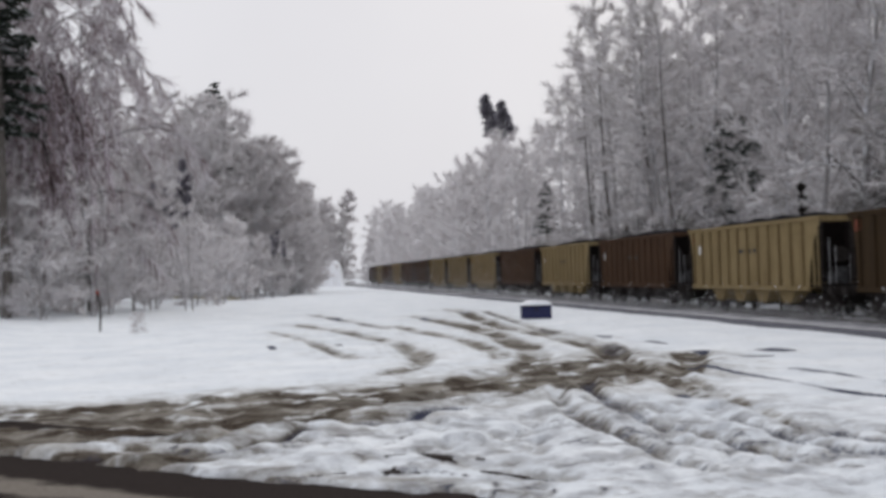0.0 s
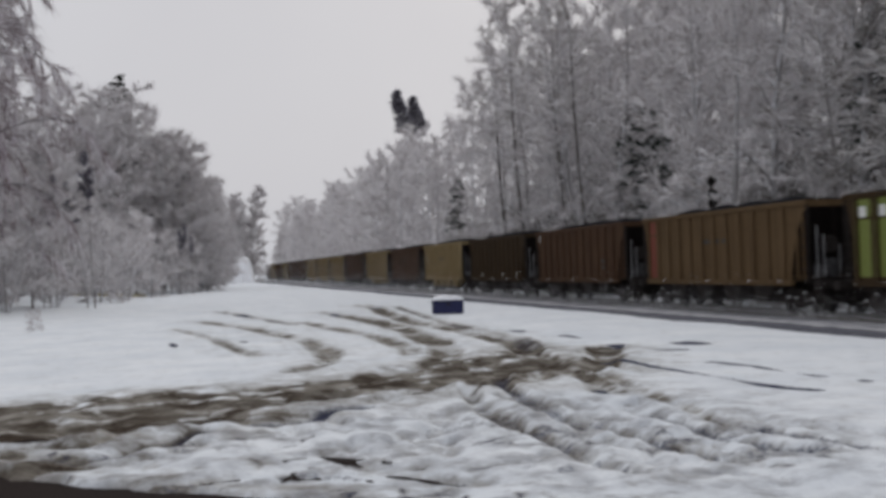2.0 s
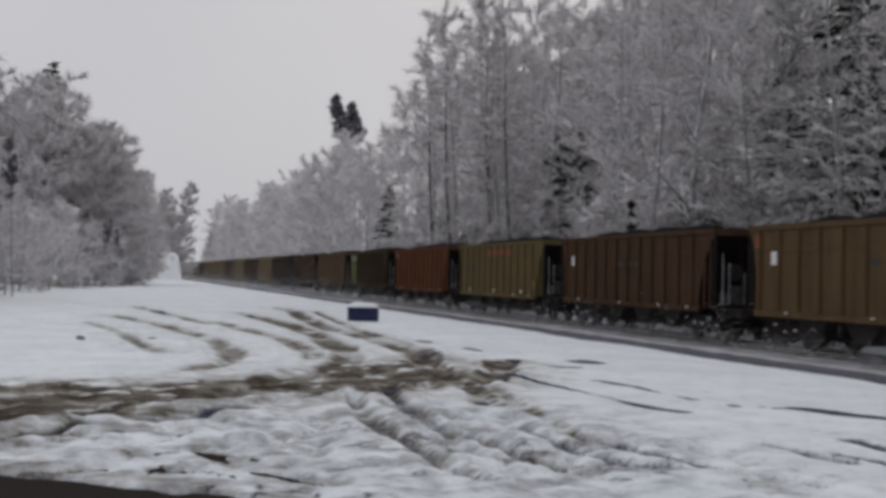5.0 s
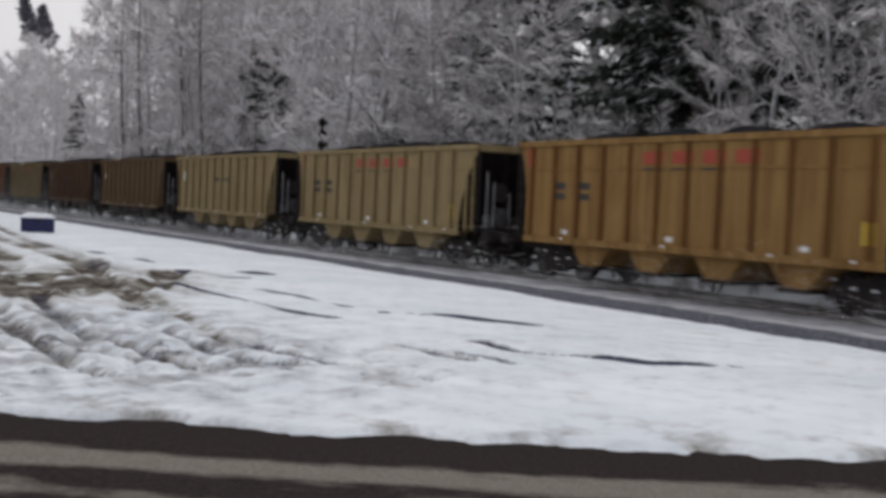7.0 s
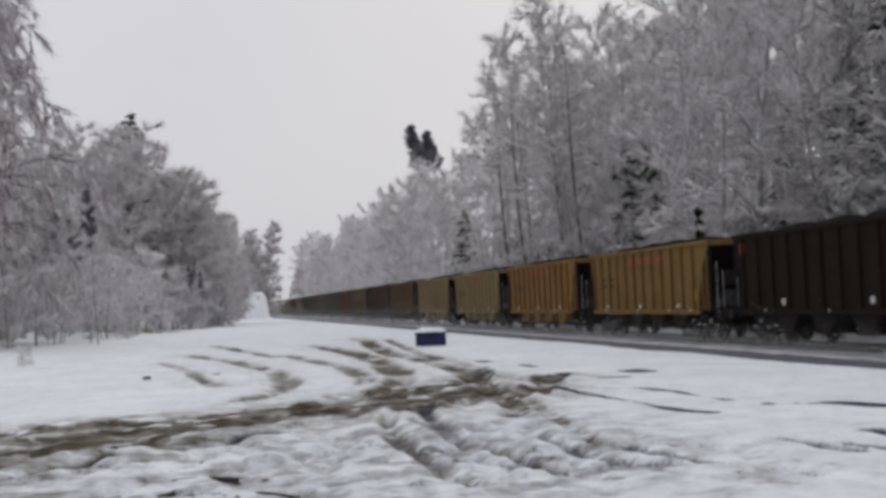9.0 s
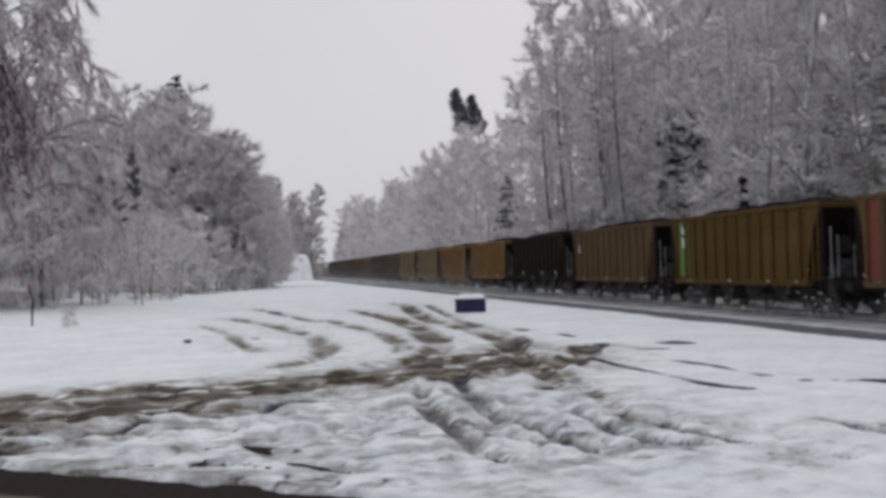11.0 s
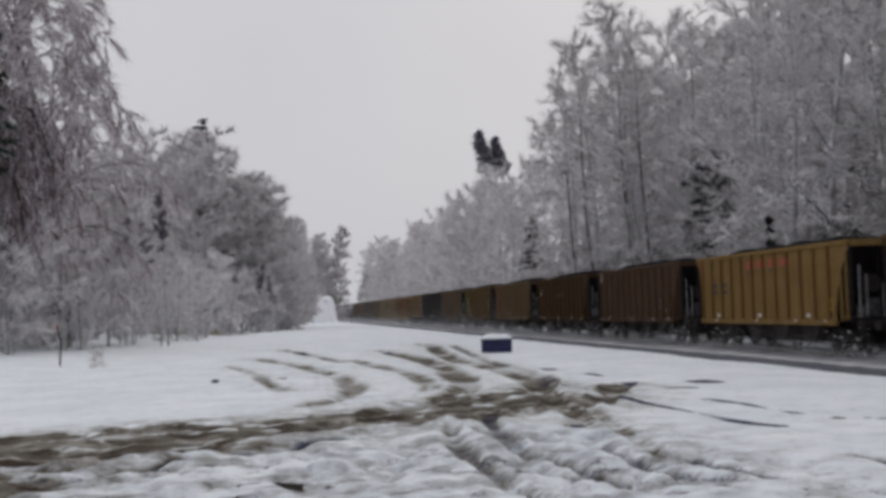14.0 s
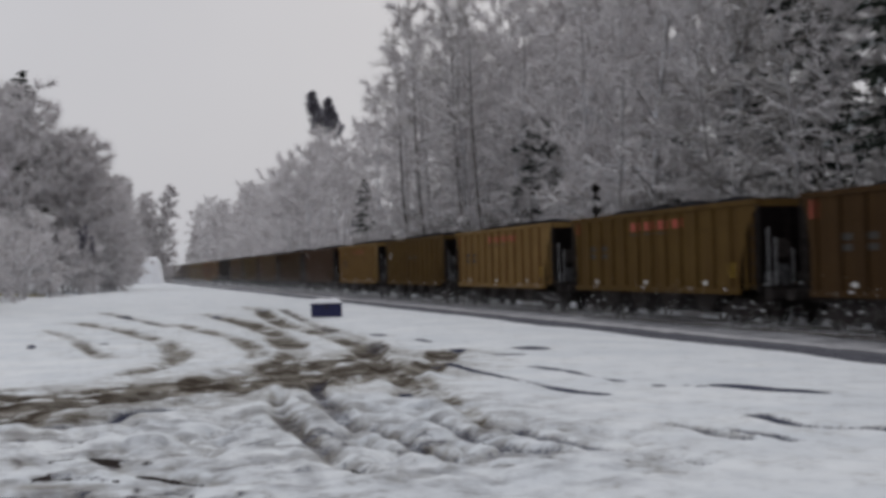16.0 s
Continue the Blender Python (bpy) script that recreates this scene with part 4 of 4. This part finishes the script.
class Wood:
    """Trees built once a kind and then copied."""

    def __init__(self):
        self.made = {}
        self.rng = random.Random(77)

    def kind(self, key, name, label, category, group, built, bark, leaf):
        (tv, tf), (cv, cf) = built
        self.made[key] = [name, label, category, group, mesh_of("trunk", tv, tf, bark, True), mesh_of("crown", cv, cf, leaf), None]

    def plant(self, key, x, y, scale=1.0, turn=None, lean=0.0):
        name, label, category, group, trunk, crown, first = self.made[key]
        turn = self.rng.uniform(0, 360) if turn is None else turn
        z = float(lie(np.array(float(x)), np.array(float(y))))
        m = pose(x, y, z, lean, 0, turn)
        if first is None:
            ob = thing(name, label, category, group)
            part("trunk", trunk, None, ob), part("crown", crown, None, ob)
            ob.matrix_basis = m
            self.made[key][6] = ob
        else:
            ob = copy_thing(first, m)
        ob.scale = (scale, scale, scale)
        return ob


def make_kinds(w):
    right = "frosted woods behind the railway"
    for i, (h, r, low, limbs) in enumerate(((21, 4.6, 0.14, 30), (23, 4.2, 0.2, 30), (19, 4.8, 0.10, 30), (22, 5.0, 0.12, 32))):
        w.kind("alder%d" % i, "alder_tree", "tall bare alder white with frost behind the railway", "tree", right,
               broadleaf(40 + i, h, r, low, limbs, rise=0.95, droop=0.05, lean=0.04, size=0.85, twigs=24, thick=0.040), BARK_PALE, FROST if i < 2 else FROST_AND_HAZE)
    for i in range(2):
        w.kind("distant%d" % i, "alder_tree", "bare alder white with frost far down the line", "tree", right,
               broadleaf(50 + i, 20, 4.8, 0.08, 24, rise=0.85, droop=0.05, twigs=18, size=1.2, thick=0.07), BARK_PALE, FROST_AND_HAZE)
    for i in range(3):
        w.kind("thicket%d" % i, "shrub", "frosted bare shrub at the foot of the woods", "shrub", "frosted shrubs",
               broadleaf(60 + i, 5.5, 2.2, 0.05, 9, stems=3, rise=0.8, droop=0.06, twigs=22, size=0.55, thick=0.026, trunk_r=0.05), BARK, FROST_THIN if i < 2 else FROST)
    for i, (h, r) in enumerate(((20, 5.2), (18, 5.0), (16, 4.6))):
        w.kind("round%d" % i, "broadleaf_tree", "round-crowned bare tree thick with frost and snow", "tree", "frosted trees beyond the turnout",
               broadleaf(80 + i, h, r, 0.05, 40, rise=0.60, droop=0.05, twigs=29, size=0.9, thick=0.064, crown_shape=0.85, fan=0.5), BARK_PALE, FROST_AND_HAZE)
    w.kind("birch", "birch_tree", "weeping birch with long hanging frosted twigs", "tree", "",
           broadleaf(101, 21, 5.8, 0.18, 52, rise=0.8, droop=0.2, twigs=36, size=0.95, thick=0.032, hang=0.6, trunk_r=0.2), BARK, FROST_PINK)
    w.kind("birch_high", "birch_tree", "high-crowned birch with pale hanging frosted twigs", "tree", "",
           broadleaf(103, 18.5, 5.4, 0.58, 34, rise=0.6, droop=0.14, twigs=34, size=0.8, thick=0.032, hang=0.45, trunk_r=0.14), BARK_PALE, FROST_PINK)
    w.kind("pole", "alder_tree", "thin leaning bare alder at the edge of the woods", "tree", right,
           broadleaf(71, 22, 2.6, 0.5, 16, rise=0.9, droop=0.03, twigs=16, size=0.7, thick=0.03, trunk_r=0.15), BARK, FROST)
    w.kind("fir", "fir_tree", "dark green fir with snow on its boughs", "tree", "firs", conifer(120, 22, 4.2, wide=0.11), BARK, NEEDLE)
    w.kind("cone", "broadleaf_tree", "narrow bare tree grey with frost at the clearing's end", "tree", "frosted trees beyond the turnout",
           broadleaf(125, 17, 3.1, 0.05, 44, rise=0.8, droop=0.03, twigs=26, size=1.0, thick=0.08, crown_shape=0.6, lean=0.0), BARK_PALE, FROST_AND_HAZE)
    # dark clump added to paint a shaded hollow behind frosted branches
    w.kind("hollow_clump", "fir_tree", "dark twig clump standing in for a shaded hollow in the woods", "tree", "firs", broadleaf(123, 11, 2.0, low=0.62, limbs=14, rise=0.35, droop=0.08, twigs=12, size=0.6, thick=0.06, trunk_r=0.08), BARK_PALE, NEEDLE)
    w.kind("fir_thin", "fir_tree", "small thin dark fir among bare trees", "tree", "firs", broadleaf(121, 9, 0.55, low=0.66, limbs=11, rise=1.2, twigs=9, size=0.45, thick=0.05, trunk_r=0.05), BARK_PALE, HAZED_NEEDLE)
    w.kind("crag_fir", "fir_tree", "tall dark broken-topped fir above the woods", "tree", "firs", broadleaf(122, 36.0, 2.0, low=0.76, limbs=34, rise=0.9, twigs=22, size=1.0, thick=0.15, trunk_r=0.3, lean=0.0), BARK, HAZED_NEEDLE)
    w.kind("fir_high", "fir_tree", "dark fir with snow on its boughs behind shrubs", "tree", "firs", conifer(124, 19, 3.0, low=0.48, whorls=18, wide=0.11), BARK, NEEDLE)
    for i in range(2):
        w.kind("hedge%d" % i, "shrub", "shrub thick with snow and hoar frost beyond the turnout", "shrub", "frosted shrubs",
               broadleaf(65 + i, 5.5, 2.2, 0.05, 9, stems=3, rise=0.75, droop=0.07, twigs=22, size=0.55, thick=0.034, trunk_r=0.05), BARK_PALE, FROST_AND_HAZE)


def bent_limb(tree, scale, at):
    """The dark limb that arches over and hangs, with a curtain of fine twigs."""
    rng = random.Random(31)
    o = Vector((*at, 0))
    bows = (((-14.4, 69.8, 10.5), (-15.4, 64, 12.0), (-15.0, 61, 12.4), (-13.8, 60.4, 11.7), (-12.9, 60.4, 9.1), (-12.7, 60.4, 6.2)),
            ((-14.4, 69.8, 9.5), (-16.0, 64, 10.6), (-15.8, 61, 10.8), (-15.0, 60.3, 9.6), (-14.4, 60.2, 7.2), (-14.2, 60.2, 5.2)))
    for bow in bows:
        v, f = [], []
        line = [Vector((o.x - x, o.y - y, z)) / scale for x, y, z in bow]
        tube(v, f, line, [0.13, 0.115, 0.10, 0.08, 0.055, 0.02], 6)
        limb = part("arching_limb", mesh_of("arching_limb", v, f, BARK_DARK, True), None, tree, "dark limb arched under its snow")
        v, f = [], []
        for i in range(110):
            u = 1.0 + rng.random() * 3.8
            k = int(u)
            p = line[k].lerp(line[k + 1], u - k) + wander(rng, 0.5)
            d = Vector((rng.gauss(0, 0.3), rng.gauss(0, 0.3), -1)).normalized()
            long = rng.uniform(0.8, 3.2)
            strand = [p + d * long * s / 3 + wander(rng, 0.05) for s in range(4)]
            tube(v, f, strand, [0.022, 0.02, 0.016, 0.008], 3)
            for s in range(7):
                q = strand[0].lerp(strand[3], rng.random())
                twig(v, f, q, (d + wander(rng, 0.45)).normalized(), rng.uniform(0.3, 0.7), 0.03)
        part("twig_curtain", mesh_of("twig_curtain", v, f, PURPLE), None, limb)


def make_woods():
    w = Wood()
    make_kinds(w)
    rng = random.Random(5)
    # behind the railway
    y = 6.0
    while y < 330:
        step = 4.6 if y < 110 else 6.5 if y < 200 else 11
        for row, (off, gain) in enumerate(((7.5, 1.0), (12.5, 1.08), (18.5, 1.16))):
            if row == 2 and y > 130 or row == 0 and (24 < y < 47 or 64.5 < y < 72 or 118 < y < 126):
                continue
            yy = y + rng.uniform(-1.6, 1.6) + row * 1.4
            x = face_x(yy) + off + rng.uniform(-1.2, 1.2)
            # paler twigs farther off: frost, with the haze put into their colour
            kind = "alder%d" % (rng.randrange(2) if yy < 48 else rng.randrange(4) if yy < 70 else 2 + rng.randrange(2)) if yy < 135 else "distant%d" % rng.randrange(2)
            w.plant(kind, x, yy, gain * (1.0 if yy < 104 else 0.86) * rng.uniform(0.85, 1.08), lean=rng.uniform(-3, 3))
        y += step
    y = 4.0
    while y < 135:
        w.plant("distant%d" % rng.randrange(2), face_x(y) + 27 + rng.uniform(-2, 2), y, rng.uniform(1.05, 1.2))
        y += 5.5
    y = 12.0
    while y < 110:
        w.plant("thicket%d" % rng.randrange(3), face_x(y) + 5.9 + rng.uniform(-0.4, 1.4), y, rng.uniform(0.8, 1.3))
        y += 5.5
    # young frosted alders before the dark firs
    for y, size in ((19.5, 0.7), (22.0, 0.62), (24.8, 0.75), (27.4, 0.66), (29.6, 0.45), (32.0, 0.25), (36.0, 0.3), (38.4, 0.62), (40.6, 0.75), (42.6, 0.5), (45.8, 0.6), (47.4, 0.7)):
        w.plant("alder%d" % rng.randrange(4), face_x(y) + 7.0 + rng.uniform(-0.4, 0.6), y, size)
    # thin leaning stems at the edge of the woods
    for y, s in ((74.5, 1.0), (78.5, 1.05), (89, 1.1), (94, 1.05)):
        w.plant("pole", face_x(y) + 5.6, y, s, turn=0, lean=-9)
    for x, y, s in ((26.6, 33.4, 1.0), (26.5, 35.4, 1.0), (30.5, 26.5, 0.85), (27.5, 52, 0.55), (26.5, 58, 0.45), (27, 84, 0.55), (28, 97, 0.6), (21.4, 122, 0.5), (29.5, 36.5, 0.9), (28.6, 32.6, 1.0), (29.6, 34.0, 1.1), (28.3, 36.4, 0.9), (26.4, 44.3, 0.75), (29, 23, 0.9), (32, 27, 1.1), (33, 44, 0.9)):
        w.plant("fir", x, y, s)
    w.plant("hollow_clump", 24.3, 73.6, 1.0)
    w.plant("crag_fir", 37.6, 252, 1.0, turn=0)
    w.plant("crag_fir", 40.9, 252.6, 0.955, turn=0)
    # beyond the turnout
    for x, y, k, s in ((-15.2, 133, 0, 1.06), (-18.6, 134, 0, 1.02), (-21.6, 133, 1, 0.95), (-28, 128, 0, 0.95), (-10.4, 135, 1, 1.10), (-12.6, 131, 0, 1.02), (-7.1, 136, 2, 1.06), (-4.8, 138, 2, 1.0), (-4.4, 143, 2, 0.84), (-4.0, 150, 2, 0.74),
                       (-12, 125, 1, 0.98), (-18, 122, 2, 1.08), (-35, 133, 1, 1.0), (-24.5, 125, 0, 0.9), (-31, 121, 1, 1.0), (-8.6, 130, 2, 1.0), (-16.8, 138, 0, 1.05), (-25, 139, 0, 1.0), (-3.4, 154, 2, 0.8), (-9.0, 143, 1, 1.0), (-6.0, 133, 2, 0.85), (-25, 116, 2, 0.85), (-43, 128, 0, 1.0), (-5.2, 158, 2, 0.9), (-33, 112, 1, 0.8), (-42, 108, 0, 0.85)):
        w.plant("round%d" % k, x, y, s)
    w.plant("fir", -12.9, 136, 1.07)
    for x, y, s in ((2.3, 240, 1.06), (1.1, 243, 1.0), (-1.0, 238, 0.92), (-4.5, 232, 1.05), (-9, 238, 1.1), (-14, 240, 1.1), (-2.4, 322, 0.9), (1.6, 324, 0.8), (10.5, 318, 0.8)):
        w.plant("cone", x, y, s)
    for x, y, k, s in ((-14.5, 58, 0, 1.1), (-17.5, 61, 1, 1.3), (-12.8, 66, 2, 1.0), (-20.5, 64, 0, 1.4), (-15.5, 70, 1, 1.25), (-12, 78, 0, 1.2), (-17, 80, 2, 1.4), (-10.5, 88, 1, 1.15), (-22, 74, 0, 1.5),
                       (-14, 94, 0, 1.4), (-9.5, 99, 2, 1.2), (-19, 97, 1, 1.6), (-8.5, 110, 1, 1.2), (-13, 108, 2, 1.5), (-6.5, 122, 0, 1.1), (-4.2, 134, 1, 1.0), (-4.2, 145, 2, 0.9), (-24, 88, 2, 1.6), (-7.4, 128, 2, 1.1), (-10.2, 118, 0, 1.2), (-12.6, 116, 1, 1.1), (-16, 113, 2, 1.2), (-5, 140, 0, 1.0), (-4.0, 141, 2, 0.8), (-3.8, 150, 1, 0.8), (-3.4, 221, 0, 1.0), (-2.6, 223, 1, 0.7), (3.6, 224, 0, 0.6), (-8.3, 45.6, 1, 0.16)):
        w.plant("hedge%d" % (k % 2), x, y, s)
    for x, y, s in ((-20, 59, 0.82), (-23, 66, 0.9), (-17.5, 74, 0.85), (-26, 78, 1.0), (-16, 88, 0.8), (-24, 98, 0.9), (-29, 90, 1.0)):
        w.plant("round%d" % rng.randrange(3), x, y, s)
    for i in range(14):
        x = -38 + i * 6.2 + rng.uniform(-1, 1)
        if abs(x - 6.5) > 4:
            w.plant("round%d" % (i % 3), x, 335 + rng.uniform(-6, 18), rng.uniform(0.7, 0.85))
    birch = w.plant("birch", -14.4, 70, 1.34, turn=180)
    w.plant("round2", -15.4, 62.5, 0.55)
    w.plant("round1", -12.6, 73, 0.5)
    w.plant("birch_high", -13.2, 63.5, 1.0)
    w.plant("birch", -19.5, 66, 1.0)
    bent_limb(birch, 1.34, (-14.4, 70))
    w.plant("fir", -19.2, 70, 0.95)
    w.plant("fir_high", -16.2, 58.4, 0.95)
    # the last three are added as dark stems in the gaps under the trees
    for x, y, s in ((-9.4, 75.3, 1.0), (-9.9, 75.8, 0.88), (-11.9, 75, 0.84), (-12.2, 74.4, 0.74), (-14.9, 70, 0.5), (-6.4, 119.5, 0.72), (-5.8, 119, 0.66), (-5.1, 119.6, 0.6)):
        w.plant("fir_thin", x, y, s)


# ---- small things by the track ----
def make_utility_box():
    ob = thing("utility_box", "dark blue utility box capped with snow on the turnout", "utility box")
    body = part("body", box(-0.56, -0.42, 0.0, 0.56, 0.42, 0.46, 0.03), BLUE, ob)
    part("lid", box(-0.60, -0.46, 0.455, 0.60, 0.46, 0.53, 0.025), BLUE, body)
    part("latch", box(-0.05, -0.45, 0.34, 0.05, -0.42, 0.44, 0.006), STEEL, body)
    bm = bmesh.new()
    bmesh.ops.create_grid(bm, x_segments=14, y_segments=10, size=1)
    for v in bm.verts:
        x, y = v.co.x, v.co.y
        v.co = (x * 0.61, y * 0.47, 0.535 + 0.19 * (1 - abs(x) ** 5) * (1 - abs(y) ** 5) * (0.85 + 0.3 * noise.noise((x * 2, y * 2, 1))))
    part("snow_cap", bm, SNOW, ob, "cap of fresh snow")
    ob.matrix_basis = pose(6.45, 45.3, 0.0, 0, 0, -6)


def make_signal():
    x, y = face_x(54.7) + 4.9, 54.7
    z = float(lie(np.array(x), np.array(y)))
    ob = thing("railway_signal", "dark railway signal mast with stacked lamp heads", "railway signal")
    part("base", box(-0.3, -0.3, -0.1, 0.3, 0.3, 0.35, 0.03), STEEL, ob)
    part("mast", rod((0, 0, 0.3), (0, 0, 6.3), 0.06, 10), STEEL, ob)
    for k in range(3):
        head = part("signal_head", rod((0, -0.06, 5.0 + k * 0.53), (0, 0.06, 5.0 + k * 0.53), 0.19, 16), STEEL, ob)
        part("hood", rod((0, -0.28, 5.02 + k * 0.53), (0, -0.06, 5.02 + k * 0.53), 0.10, 10), STEEL, head)
    ob.matrix_basis = pose(x, y, z, 0, 0, 20)


def make_marker_post():
    z = float(lie(np.array(-9.9), np.array(47.0)))
    ob = thing("marker_post", "bent dark marker post with a red top in snow", "marker post")
    bm = rod((0, 0, -0.2), (0.05, 0, 0.9), 0.035, 8)
    add_rod(bm, (0.05, 0, 0.88), (-0.06, 0, 1.45), 0.033, 8)
    part("shaft", bm, STEEL, ob)
    part("reflector", box(-0.10, -0.02, 1.35, -0.01, 0.02, 1.55, 0.01), RED, ob, "dull red reflector")
    ob.matrix_basis = pose(-9.9, 47.0, z)


def make_dry_grass():
    """A strip of straw-coloured tufts that stands out of the snow."""
    rng = random.Random(9)
    v, f = [], []
    for i in range(420):
        x, y = -15.5 + rng.random() * 6.5, 112 + rng.gauss(0, 0.9)
        z = float(lie(np.array(x), np.array(y)))
        twig(v, f, Vector((x, y, z - 0.05)), (Vector((0, 0, 1)) + wander(rng, 0.35)).normalized(), rng.uniform(0.2, 0.5), 0.035)
    tagged(new("dry_grass", mesh_of("dry_grass", v, f, STRAW)), "straw-yellow dead grass standing out of the snow", "grass", kind="stuff")


def make_gap_mound():
    """A made-up white mound in place of the bright gap at the far end of the line."""
    bm = bmesh.new()
    bmesh.ops.create_grid(bm, x_segments=16, y_segments=16, size=1)
    for v in bm.verts:
        x, y = v.co.x, v.co.y
        v.co = (x * 2.35, y * 7, -0.3 + 5.5 * (0.92 - 0.1 * x) * max(0, 1 - abs(x) ** 6) * max(0, 1 - abs(y) ** 2) + 0.9 * noise.noise((x * 1.7, y * 2, 5)))
    ob = tagged(part("gap_mound", bm, SNOW), "white mound standing in for the bright gap beyond the clearing", "snow bank", kind="structure")
    ob.matrix_basis = pose(0.2, 226, 0)


def make_snow_dust():
    """Loose snow whirled up along the foot of the running train: flecks that travel with it."""
    rng = random.Random(44)
    v, f = [], []
    for i in range(150000):
        y = CAR * (-23 + 38 * rng.random())
        puff = 0.45 + 0.55 * math.sin(y * 0.9) * math.sin(y * 0.37 + 1)
        z = 0.05 + rng.expovariate(1 / (0.12 + 0.24 * max(puff, 0)))
        if z > 1.6:
            continue
        p = Vector((rng.uniform(-1.3, 0.2) - CENTRE - 0.25 * z, y, z))
        d, s = wander(rng, 1).normalized(), rng.uniform(0.009, 0.018)
        a = d.orthogonal().normalized() * s
        k = len(v)
        v += [p + d * s, p - d * s * 0.5 + a, p - d * s * 0.5 - a]
        f.append((k, k + 1, k + 2))
    ob = tagged(new("snow_dust", mesh_of("snow_dust", v, f, SNOW)), "powder snow whirled up along the running train", "snow", kind="stuff")
    ob.matrix_basis = track_pose(START)
    DUST.append(ob)


def make_snow_haze():
    """Powder snow that hangs in the air along the far track, thicker with distance."""
    rng = random.Random(46)
    v, f = [], []
    for i in range(95000):
        y = 88 + 232 * rng.random() ** 0.85
        z = RAIL_Z + rng.expovariate(1 / (0.7 + 0.008 * y))
        if z > 9:
            continue
        p = Vector((face_x(y) + rng.gauss(-0.3, 1.1), y, z))
        d, s = wander(rng, 1).normalized(), rng.uniform(0.008, 0.021)
        a = d.orthogonal().normalized() * s
        k = len(v)
        v += [p + d * s, p - d * s * 0.5 + a, p - d * s * 0.5 - a]
        f.append((k, k + 1, k + 2))
    tagged(new("snow_haze", mesh_of("snow_haze", v, f, SNOW)), "fine powder snow hanging over the far track", "snow", kind="stuff")


make_ground()
make_road()
WHEEL = wheel_mesh()
make_train()
make_woods()
make_utility_box()
make_signal()
make_marker_post()
make_gap_mound()
make_dry_grass()
make_snow_dust()
make_snow_haze()
make_track()
motions()
